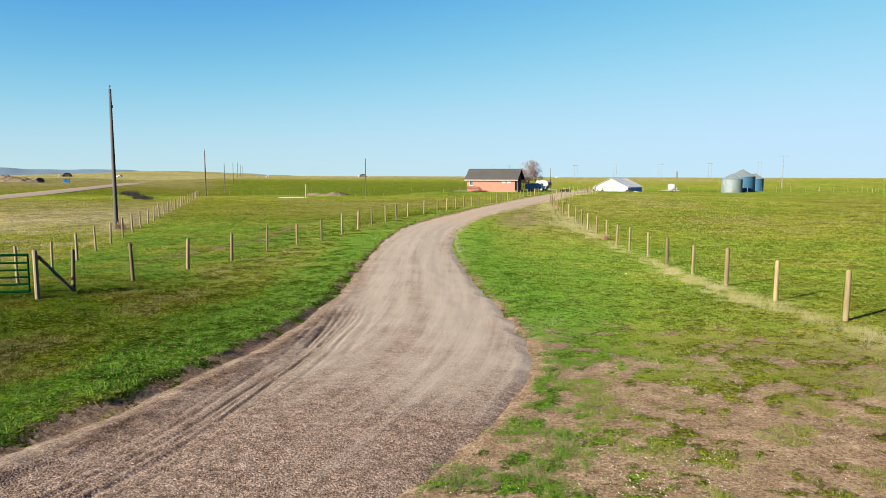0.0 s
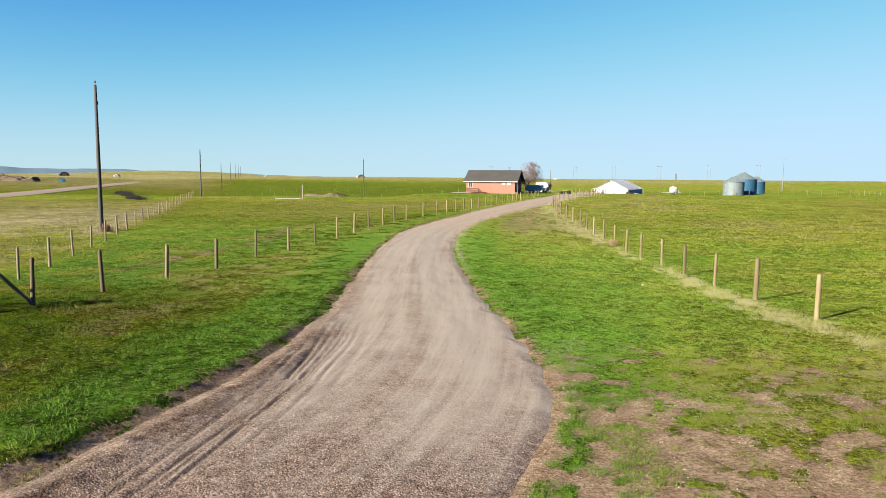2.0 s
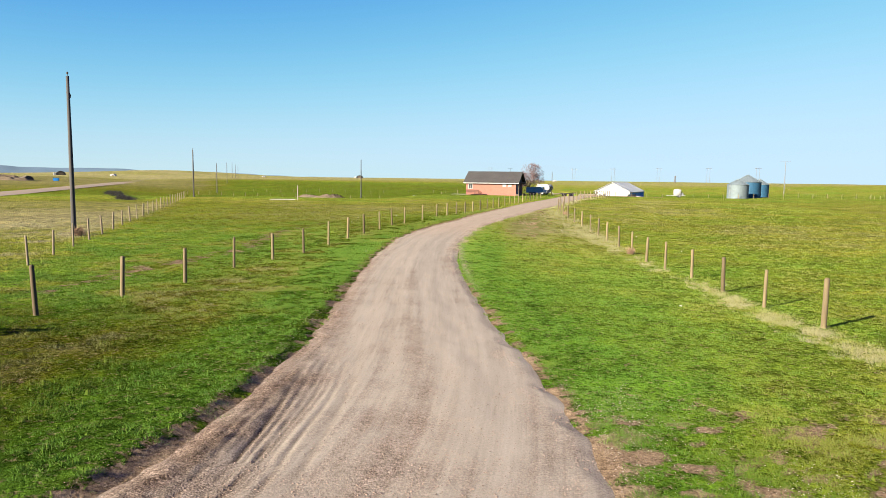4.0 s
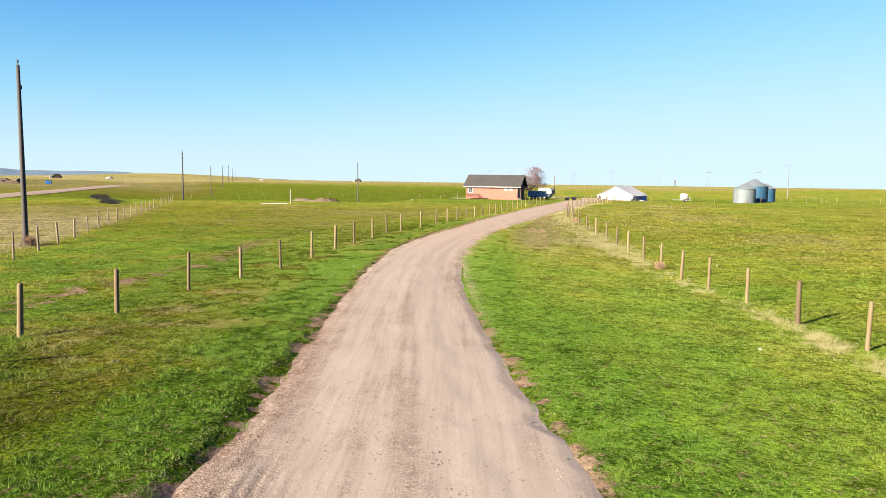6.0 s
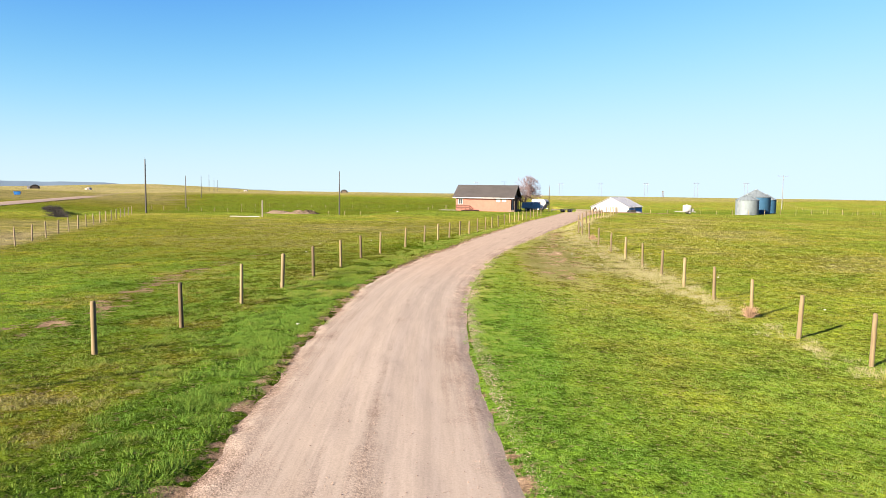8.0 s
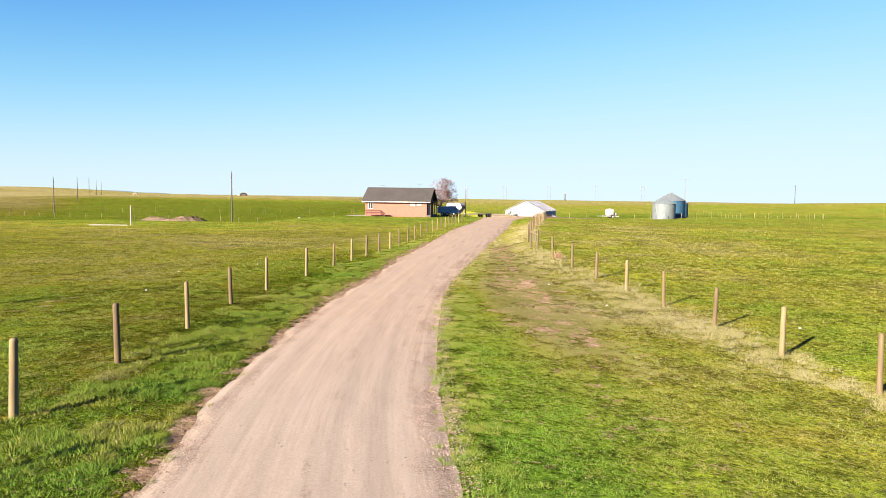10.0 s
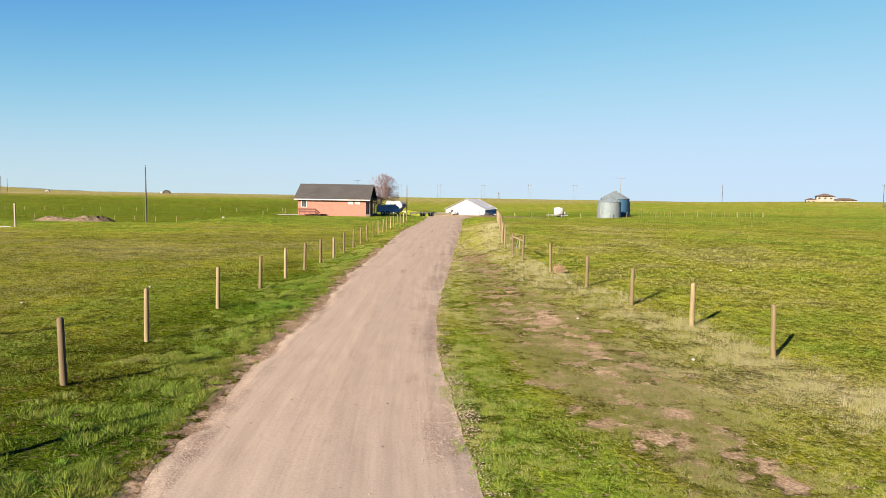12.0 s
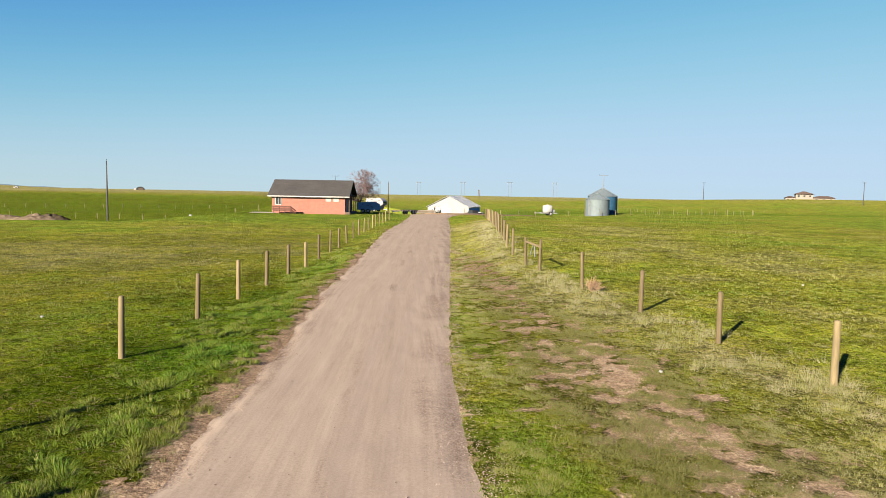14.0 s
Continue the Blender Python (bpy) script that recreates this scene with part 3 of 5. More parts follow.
gx, gy = steps(-18, 10, 0.19, -4600, 4600, 1.085), steps(2, 74, 0.19, -900, 4700, 1.07)
X, Y = np.meshgrid(gx, gy, indexing="ij")
Z = zf(X, Y) - 0.05 * smooth(0.1, -0.25, to_drive(X, Y)) * (Y < 170)
ground = big_mesh("ground", np.stack([X, Y, Z], -1).reshape(-1, 3), grid_faces(len(gx), len(gy)), m_ground,
                  [("open", 1 - cover(X, Y).ravel()), ("grit", np.maximum(0.5 * smooth(1.6, 0.2, to_drive(X, Y)) * smooth(24, 40, Y), 0.9 * np.exp(-(((Y - 58) / 16) ** 2)) * smooth(-7, -5, X) * smooth(4, 1, X)).ravel()), ("dry", dryness(X, Y).ravel()), ("rank_shade", rank_shade(X, Y).ravel()), ("sward", (sward(X, Y) * np.where(X < -5, 1.0, 0.5) * smooth(20, 10, X - 3)).ravel())], True)
tagged(ground, "rolling short green prairie grass with bare earthy patches", "ground", kind="structure")

# ---- the gravel drive ----
def drive_z(y, edge, right):
    """The crowned gravel surface; its right shoulder lies level beyond the bend."""
    drop = 0.05 * (1 - 0.6 * np.where(right, smooth(30, 42, y), 0))
    return np.interp(y, *ZC) + 0.005 - drop * (1 - smooth(0, 0.45, edge)) + 0.03 * smooth(0, 2.2, edge)


NU = 190
el, er = spline(DRIVE_L, 32), spline(DRIVE_R, 32)
us = np.linspace(0, 1, NU)
jl = 0.35 * (vnoise(el[:, 0], el[:, 1], 0.9, 2) - 0.5) + 0.2 * (vnoise(el[:, 0], el[:, 1], 0.3, 3) - 0.5)
jr = 0.35 * (vnoise(er[:, 0], er[:, 1], 0.8, 4) - 0.5) + 0.1 * (vnoise(er[:, 0], er[:, 1], 0.3, 5) - 0.5)
jr = jr * (1 - 0.6 * smooth(16, 26, er[:, 1]))
side = (er - el) / np.linalg.norm(er - el, axis=1)[:, None]
a, c = el + side * (jl - 0.05)[:, None], er + side * (jr + 0.03)[:, None]
P = a[:, None, :] * (1 - us)[None, :, None] + c[:, None, :] * us[None, :, None]
wide = np.linalg.norm(c - a, axis=1)[:, None]
across = us[None, :] * wide + jl[:, None]
edge = np.minimum(us[None, :] * wide, wide - us[None, :] * wide)
along = np.cumsum(np.r_[0, np.linalg.norm(np.diff((a + c) / 2, axis=0), axis=1)])[:, None] + 0 * across
rz = drive_z(P[..., 1], edge, us[None, :] > 0.5)
rz += 0.018 * (fbm(P[..., 0], P[..., 1], 0.8, 1) - 0.5)
early = smooth(18, 12, P[..., 1])
windrow = np.exp(-(((across - 0.75 - 0.3 * (vnoise(along, along * 0, 3.0, 4) - 0.5)) / 0.34) ** 2)) * smooth(20, 11, P[..., 1])
rz += windrow * (0.05 * vnoise(P[..., 0], P[..., 1], 0.5, 1) + 0.05 * vnoise(P[..., 0], P[..., 1], 0.14, 2))
ruts = 0
lane_y = np.interp(P[..., 1], [2, 6, 9, 12, 16, 20, 24], [2.35, 2.0, 1.58, 1.2, 0.8, 0.55, 0.4])
for off, deep, w in ((-0.6, 0.010, 0.035), (-0.42, 0.016, 0.04), (-0.02, 0.02, 0.03), (0.24, 0.022, 0.03), (0.52, 0.012, 0.035), (-0.16, 0.026, 0.04), (0.13, 0.034, 0.042), (0.34, 0.014, 0.04), (0.8, 0.008, 0.09)):
    wob = across - lane_y - off - 0.14 * (vnoise(along, along * 0 + off * 9, 2.5, 1) - 0.5)
    broken = smooth(0.15, 0.55, 0.6 * vnoise(along, along * 0 + off * 50, 2.6, 2) + 0.4 * vnoise(along, across, 0.5, 3))
    ruts = ruts + (-deep * np.exp(-((wob / w) ** 2)) + 0.35 * deep * np.exp(-(((wob - 0.09) / 0.05) ** 2))) * broken
rz += ruts * early
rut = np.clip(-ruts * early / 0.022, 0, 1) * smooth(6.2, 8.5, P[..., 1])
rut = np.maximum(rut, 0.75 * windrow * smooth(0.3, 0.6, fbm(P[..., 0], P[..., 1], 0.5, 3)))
far = 1 - early
for off in (0.28, 0.42, 0.62, 0.76):
    rz += -0.006 * far * np.exp(-(((across / wide - off - 0.02 * (vnoise(along, along * 0 + off * 30, 8, 3) - 0.5)) * wide / 0.22) ** 2))
worn = np.zeros_like(across)
for off, w in ((0.30, 0.11), (0.44, 0.06), (0.68, 0.12)):
    worn = np.maximum(worn, np.exp(-(((across / wide - off) / w) ** 2)))
worn = worn * (0.3 + 0.7 * np.maximum(smooth(0.2, 0.7, edge), smooth(20, 30, P[..., 1]))) * np.interp(P[..., 1], [4, 9, 15, 30, 42], [0.0, 0.3, 0.6, 0.7, 1.0]) + (np.interp(P[..., 1], [5, 12, 16, 26, 40], [-0.30, 0.14, 0.30, 0.42, 0.7]) + 0.45 * smooth(0.4, 0.75, us[None, :]) * smooth(6, 11, P[..., 1]) * smooth(34, 24, P[..., 1])) * smooth(0.1, np.interp(P[..., 1], [5, 20, 32], [0.9, 0.8, 0.3]), np.where(us[None, :] < 0.5, edge, edge + 0.7))
V = np.concatenate([P, rz[..., None]], -1).reshape(-1, 3)
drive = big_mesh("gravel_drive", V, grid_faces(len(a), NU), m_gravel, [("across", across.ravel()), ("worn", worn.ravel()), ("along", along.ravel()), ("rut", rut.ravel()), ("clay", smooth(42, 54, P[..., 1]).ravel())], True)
tagged(drive, "pinkish gravel farm drive with wheel ruts, curving over grass", "road", kind="structure")

# ---- county road, distant hills ----
ys = np.concatenate([np.arange(-60, 300, 4.0), np.arange(300, 460, 8.0)])
offs = np.linspace(-4.6, 4.6, 7)
cx = (-46.0 - 0.43 * ys) / 0.903
RX = cx[:, None] + offs[None, :] * 0.903
RY = ys[:, None] + offs[None, :] * 0.43
RZ = zf(RX, RY) + 0.16 - 0.02 * np.abs(offs)[None, :]
county = big_mesh("county_road", np.stack([RX, RY, RZ], -1).reshape(-1, 3), grid_faces(len(ys), len(offs)), m_road, (), True)
tagged(county, "wide pale dirt county road on a low bank", "road", kind="structure")

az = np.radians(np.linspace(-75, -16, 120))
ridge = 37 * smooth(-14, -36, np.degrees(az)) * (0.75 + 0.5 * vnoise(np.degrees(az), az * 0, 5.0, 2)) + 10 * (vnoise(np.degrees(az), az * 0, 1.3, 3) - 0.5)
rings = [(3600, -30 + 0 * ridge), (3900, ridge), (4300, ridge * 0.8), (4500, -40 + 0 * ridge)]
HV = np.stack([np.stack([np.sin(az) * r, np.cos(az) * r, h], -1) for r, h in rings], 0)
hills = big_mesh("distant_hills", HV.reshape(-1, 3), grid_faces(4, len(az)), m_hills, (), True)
tagged(hills, "low wooded hills far off, coloured blue-grey for haze", "hills", kind="structure")


# ---- fences ----
def post_mesh(seg=10):
    """A peeled round post, 1.24 m out of the ground, with a chamfered top."""
    bm = bmesh.new()
    rings = []
    for z, r in ((-0.3, 0.062), (0.0, 0.062), (0.5, 0.059), (1.19, 0.056), (1.225, 0.047), (1.24, 0.02)):
        rings.append([(r * math.cos(k * math.tau / seg) * (1 + 0.03 * math.sin(3 * k)), r * math.sin(k * math.tau / seg), z) for k in range(seg)])
    vs = loft(bm, rings)
    bm.faces.new(vs[-1])
    for f in bm.faces:
        f.smooth = abs(f.normal.z) < 0.5
    me = bpy.data.meshes.new("fence_post")
    bm.to_mesh(me)
    bm.free()
    return me


def fence(name, points, mesh, mat, label, seed, thick=1.0, tall=1.0, lean=2.0):
    rnd = random.Random(seed)
    x0, y0 = points[0]
    base = thing(name, x0, y0, label, "fence")
    z0 = base.matrix_world.translation.z
    made = []
    for x, y in points:
        ob = new("fence_post", mesh)
        ob.parent = base
        s = thick * rnd.uniform(0.88, 1.16)
        h = tall * rnd.uniform(0.95, 1.05)
        ob.matrix_basis = pose(x - x0, y - y0, zat(x, y) - z0, rnd.uniform(-lean, lean), rnd.uniform(-lean, lean), rnd.uniform(0, 360)) @ Matrix.Diagonal((s, s, h, 1))
        made.append(ob)
    return base, made


pm = post_mesh()
pm.materials.append(m_post)
pm_old = post_mesh(8)
pm_old.materials.append(m_oldpost)
pm_far = post_mesh(6)
pm_far.materials.append(m_post)
fence("roadside_fence", POSTS_L, pm, m_post, "row of round tan wooden fence posts along the drive", 1)
fence_r, _ = fence("roadside_fence", POSTS_R, pm, m_post, "row of round tan wooden posts in tall dry grass", 2)
PASTURE = [(-16.9, 17.4)] + [(-18.4 - 0.465 * k * 3.75, 20.9 + k * 3.75) for k in range(0, 26)]
fence("pasture_fence", PASTURE, pm_old, m_oldwood, "weathered dark fence posts along the dry pasture", 3, 0.82, 0.96, 3.0)
EAST = [(19 + 4.2 * k, 190 + 1.1 * k) for k in range(0, 20)]
fence("field_fence", EAST, pm_far, m_post, "far wooden fence posts across the green field", 4, 1.2, 1.05, 2)
BACK = [(-17 - 4.3 * k, 172 + 1.3 * k) for k in range(0, 22)]
fence("field_fence", BACK, pm_far, m_post, "far wooden fence posts behind the house", 5, 0.85, 0.8, 2)
FARL = [(-108 + 4.7 * k, 250 + 1.4 * k) for k in range(0, 24)]
fence("field_fence", FARL, pm_far, m_post, "distant pale fence posts on the rising field", 6, 0.9, 0.85, 2)

CROSS = [(99 + 1.3 * k, 211 + 6.5 * k) for k in range(0, 40)]
fence("field_fence", CROSS, pm_far, m_post, "far row of fence posts climbing the eastern rise", 8, 1.0, 0.9, 2)

# braced pair of posts in the right-hand fence, with its rail and two pale stakes


def rel(base, x, y, up):
    p = base.matrix_world.translation
    return (x - p.x, y - p.y, zat(x, y) + up - p.z)


bm = bmesh.new()
rod(bm, rel(fence_r, 0.85, 74.25, 0.98), rel(fence_r, 0.72, 75.95, 1.02), 0.05)
part("rail", bm, m_post, fence_r, "round wooden brace rail")
for dx, dy in ((0.28, 0.1), (0.62, -0.1)):
    bm = bmesh.new()
    rod(bm, rel(fence_r, 0.85 - 0.1 * dx, 74.3 + 1.65 * dx + 0.15, 0.52), rel(fence_r, 0.85 - 0.1 * dx, 74.3 + 1.65 * dx + dy * 2.2, 0.98), 0.022, 0.022, 6)
    part("stake", bm, m_farwood, fence_r, "pale split stake")


# ---- green gate beside its braced posts ----
def gate(x, y, rz):
    g = thing("metal_gate", x, y, "green tubular steel farm gate hung on a wooden post", "gate", rz)
    wide, rows = 3.6, (0.22, 0.42, 0.62, 0.82, 1.02, 1.24)
    for k, z in enumerate(rows):
        bm = bmesh.new()
        rod(bm, (0.0, 0, z), (wide, 0, z), 0.036 if k in (0, 5) else 0.028)
        part("bar", bm, m_green, g)
    for px in (0.0, 1.2, 2.4, wide):
        bm = bmesh.new()
        rod(bm, (px, 0, 0.2), (px, 0, 1.26), 0.026)
        part("upright", bm, m_green, g)
    return g


gate(-14.36, 14.83, 200)
post = thing("gate_post", -14.19, 14.9, "thick wooden gate post with a diagonal brace", "post")
bm = bmesh.new()
rod(bm, (0, 0, -0.3), (0, 0, 1.36), 0.068, 0.064, 10)
part("shaft", bm, m_oldpost, post)
bm = bmesh.new()
rod(bm, (0.02, 0.06, 1.2), (0.26, 1.1, 0.06), 0.05, 0.05)
part("brace", bm, m_oldwood, post, "dark diagonal brace")


# ---- utility poles and their wire ----
def utility_pole(x, y, tall, r=0.15, arm=0.0, mat=None, z=None, label="single weathered grey wooden utility pole on grass"):
    p = thing("utility_pole", x, y, label, "utility pole", z=z)
    bm = bmesh.new()
    rings = [[(rr * math.cos(k * math.tau / 10), rr * math.sin(k * math.tau / 10), zz) for k in range(10)] for zz, rr in ((-0.5, r * 1.1), (0, r * 1.08), (tall * 0.5, r * 0.88), (tall, r * 0.62))]
    vs = loft(bm, rings)
    bm.faces.new(vs[-1])
    part("shaft", bm, mat or m_pole, p, smoothed=True)
    if arm:
        bm = bmesh.new()
        box(bm, 0, 0.12, tall - 0.35, arm, 0.12, 0.14, bev=0.01)
        part("crossarm", bm, mat or m_pole, p)
        spots = (-arm * 0.45, 0.0, arm * 0.45)
    else:
        spots = (0.0,)
    for s in spots:
        bm = bmesh.new()
        rod(bm, (s, 0.12 if arm else 0, tall - 0.3), (s, 0.12 if arm else 0, tall + 0.16), 0.018, 0.018, 6)
        bmesh.ops.create_cone(bm, cap_ends=True, segments=8, radius1=0.06, radius2=0.045, depth=0.13, matrix=Matrix.Translation((s, 0.12 if arm else 0, tall + 0.2)))
        part("insulator", bm, m_pole, p)
    bm = bmesh.new()
    box(bm, -0.02, r * 0.7 + 0.06, tall * 0.88, 0.1, 0.12, 0.22, bev=0.01)
    part("bracket", bm, m_pole, p)
    return p


POLES = [(-30.3, 42.7, 9.8), (-66.9, 127.0, 9.0), (-108.6, 221.5, 9.8), (-147, 310, 9.8), (-184, 395, 9.8), (-221, 480, 9.8), (-258, 565, 9.8)]
for x, y, h in POLES:
    utility_pole(x, y, h, 0.14)
utility_pole(-42.9, 161.1, 9.7, 0.14)


# ---- house ----
def house(x, y, rz):
    """Origin at the front right-hand corner; the long front runs to -x, the depth to +y."""
    h = thing("house", x, y, "low salmon-pink house with a dark shingle gable roof", "house", rz, z=0.38)
    L, D, H, R = 11.2, 8.0, 2.6, 2.2
    bm = bmesh.new()
    prism(bm, [(0, -0.4), (D, -0.4), (D, H), (D / 2, H + R * 0.93), (0, H)], 0, L)
    bmesh.ops.transform(bm, matrix=Matrix.Rotation(radians(90), 4, "Z"), verts=bm.verts)
    wall = part("wall", bm, m_wallpink, h)
    # lap siding on the front
    me = bpy.data.meshes.new("siding_board")
    bm = bmesh.new()
    prism(bm, [(-0.025, 0), (0.0, 0), (0.0, 0.21), (-0.006, 0.21)], 0, L)
    bmesh.ops.transform(bm, matrix=Matrix.Rotation(radians(90), 4, "Z"), verts=bm.verts)
    bm.to_mesh(me)
    bm.free()
    me.materials.append(m_wallpink)
    for k in range(13):
        ob = new("siding_board", me)
        ob.parent = wall
        ob.location = (0, -0.003, k * 0.208)
    over, eave = 0.75, 0.55
    bm = bmesh.new()
    k = R / (D / 2)
    low = H - k * eave
    prism(bm, [(-eave, low + 0.06), (D / 2, H + R + 0.06), (D + eave, low + 0.06), (D + eave, low + 0.22), (D / 2, H + R + 0.24), (-eave, low + 0.22)], -over, L + over - 0.2)
    bmesh.ops.transform(bm, matrix=Matrix.Rotation(radians(90), 4, "Z"), verts=bm.verts)
    roof = part("roof", bm, m_roof, h)
    # shingle courses
    me = bpy.data.meshes.new("shingle_course")
    bm = bmesh.new()
    run = math.hypot(D / 2 + eave, R + k * eave)
    n = 20
    step = run / n
    prism(bm, [(0, 0.004), (step * 1.05, 0.004), (step * 1.05, 0.01), (0, 0.028)], -over - 0.02, L + over - 0.18)
    bmesh.ops.transform(bm, matrix=Matrix.Rotation(radians(90), 4, "Z"), verts=bm.verts)
    bm.to_mesh(me)
    bm.free()
    me.materials.append(m_roof)
    tilt = math.degrees(math.atan2(R, D / 2))
    for i in range(n):
        ob = new("shingle_course", me)
        ob.parent = roof
        s = i * step
        ob.matrix_basis = pose(0, -eave + s * math.cos(radians(tilt)), low + 0.225 + s * math.sin(radians(tilt)), tilt, 0, 0)
    bm = bmesh.new()
    box(bm, -L / 2 + 0.1, -eave - 0.02, low + 0.14, L + 2 * over - 0.2, 0.04, 0.13)
    part("fascia", bm, m_white, h, "white eave board")
    bm = bmesh.new()
    box(bm, -L / 2 + 0.1, -eave / 2, low + 0.03, L + 2 * over - 0.3, eave, 0.03)
    part("soffit", bm, m_white, h)
    # windows on the front
    for wx, wz, sx, sz in ((-10.2, 1.72, 0.85, 1.05), (-2.55, 2.02, 0.7, 0.42), (-1.35, 2.02, 0.7, 0.42)):
        bm = bmesh.new()
        for dx, dz, bx, bz2 in ((-sx / 2, 0, 0.1, sz + 0.2), (sx / 2, 0, 0.1, sz + 0.2), (0, sz / 2 + 0.05, sx, 0.1), (0, -sz / 2 - 0.05, sx, 0.1), (0, 0, 0.05, sz)):
            box(bm, wx + dx, -0.05, wz + dz, bx, 0.08, bz2)
        w = part("window", bm, m_white, h, "white-framed window")
        bm = bmesh.new()
        box(bm, wx, -0.034, wz, sx, 0.02, sz)
        part("pane", bm, m_glass if sz > 0.6 else m_white, w)
    # gable end: door and porch posts
    bm = bmesh.new()
    box(bm, 0.04, 1.6, 1.02, 0.06, 0.95, 2.05, bev=0.01)
    door = part("door", bm, m_white, h, "white entrance door")
    bm = bmesh.new()
    bmesh.ops.create_uvsphere(bm, u_segments=8, v_segments=6, radius=0.04, matrix=Matrix.Translation((0.1, 1.95, 1.0)))
    part("handle", bm, m_steel, door)
    bm = bmesh.new()
    prism(bm, [(0.1, H - 0.05), (D - 0.1, H - 0.05), (D / 2, H + R - 0.2)], 0.02, 0.05)
    bmesh.ops.transform(bm, matrix=Matrix.Rotation(radians(90), 4, "Z") @ Matrix.Translation((0, -0.1, 0)), verts=bm.verts)
    part("gable_board", bm, m_oldwood, h, "dark stained gable boarding")
    for py in (0.2, 2.8, 5.4, 7.8):
        bm = bmesh.new()
        box(bm, 0.62, py, H / 2 - 0.2, 0.12, 0.12, H + 0.5, bev=0.01)
        part("porch_post", bm, m_oldwood, h)
    bm = bmesh.new()
    box(bm, 0.36, D / 2, -0.12, 0.7, D, 0.5)
    part("porch_floor", bm, m_oldwood, h)
    bm = bmesh.new()
    box(bm, 0.36, D / 2, H + 0.02, 0.7, D, 0.1)
    part("porch_beam", bm, m_oldwood, h)
    # television aerial
    bm = bmesh.new()
    rod(bm, (-2.2, D / 2 + 0.5, H + R - 0.2), (-2.2, D / 2 + 0.5, H + R + 1.0), 0.025, 0.025, 6)
    mast = part("aerial_mast", bm, m_dark, h)
    bm = bmesh.new()
    rod(bm, (-2.8, D / 2 + 0.5, H + R + 0.92), (-1.6, D / 2 + 0.5, H + R + 0.92), 0.015, 0.015, 6)
    for q in range(6):
        rod(bm, (-2.75 + q * 0.2, D / 2 + 0.2 + q * 0.02, H + R + 0.92), (-2.75 + q * 0.2, D / 2 + 0.8 - q * 0.02, H + R + 0.92), 0.01, 0.01, 4)
    part("aerial", bm, m_dark, mast)
    return h


HX, HY, HR = -6.28, 153.6, -9.0
house(HX, HY, HR)
hm = pose(HX, HY, zat(HX, HY), 0, 0, HR)


def at_house(x, y):
    p = hm @ Vector((x, y, 0))
    return p.x, p.y


# brown deck rail with a sloping end, against the front
dx_, dy_ = at_house(-9.2, -1.3)
deck = thing("deck_stair", dx_, dy_, "reddish brown wooden deck with sloping stair rails", "deck", HR)
bm = bmesh.new()
box(bm, 0, 0, 0.42, 2.6, 1.4, 0.08)
part("deck_floor", bm, m_brown, deck)
for z in (0.7, 1.05):
    bm = bmesh.new()
    box(bm, 0, -0.7, z, 2.9, 0.07, 0.26, bev=0.01)
    part("rail", bm, m_brown, deck)
    bm = bmesh.new()
    rod(bm, (1.3, -0.7, z), (2.1, -0.7, z - 0.6), 0.1, 0.1, 4)
    part("stair_rail", bm, m_brown, deck)
for px in (-1.25, -0.4, 0.45, 1.3):
    bm = bmesh.new()
    box(bm, px, -0.7, 0.52, 0.1, 0.1, 1.1)
    part("baluster", bm, m_brown, deck)
for k in range(3):
    bm = bmesh.new()
    box(bm, 1.5 + 0.27 * k, 0, 0.33 - 0.15 * k, 0.28, 1.3, 0.05)
    part("tread", bm, m_brown, deck)


# ---- barn ----
def barn(x, y, rz):
    """Origin under the middle of the front gable; the ridge runs to +y."""
    g = thing("barn", x, y, "white metal barn with a pale roof and blue side", "barn", rz)
    W, L, H, A = 11.6, 24.0, 2.5, 5.4
    bm = bmesh.new()
    prism(bm, [(-W / 2, -0.8), (W / 2, -0.8), (W / 2, H), (0, A), (-W / 2, H)], 0, L)
    part("wall", bm, m_barnwall, g)
    for k in range(29):
        px = -W / 2 + 0.2 + k * 0.4
        bm = bmesh.new()
        top = H + (A - H) * (1 - abs(px) / (W / 2)) - 0.05
        box(bm, px, -0.012, top / 2 - 0.3, 0.07, 0.024, top + 0.6)
        part("panel_rib", bm, m_barnwall, g)
    for s in (-1, 1):
        bm = bmesh.new()
        sl = math.hypot(W / 2 + 0.4, (A - H) * (W / 2 + 0.4) / (W / 2))
        ang = math.atan2(A - H, W / 2)
        m = Matrix.Translation((0, 0, A + 0.06)) @ Matrix.Rotation(s * ang, 4, "Y")
        box(bm, s * sl / 2, L / 2, 0, sl, L + 0.8, 0.06, m)
        for q in range(14):
            box(bm, s * sl / 2, -0.2 + q * (L + 0.4) / 13, 0.045, sl, 0.06, 0.03, m)
        part("roof", bm, m_metalroof, g, "pale ribbed metal roof")
    bm = bmesh.new()
    box(bm, W / 2 + 0.02, L / 2, 0.75, 0.04, L, 2.6)
    for q in range(24):
        box(bm, W / 2 + 0.05, 0.5 + q, 0.75, 0.03, 0.08, 2.6)
    part("side_cladding", bm, m_blue, g, "blue ribbed side wall")
    bm = bmesh.new()
    box(bm, -0.6, -0.04, 0.9, 3.2, 0.05, 2.3)
    part("door", bm, m_metalroof, g, "pale sliding door")
    bm = bmesh.new()
    box(bm, 3.1, -0.04, 0.2, 2.6, 0.05, 1.1)
    part("low_door", bm, m_metalroof, g)
    return g


BX, BY = 22.9, 236.5
barn(BX, BY, -19)


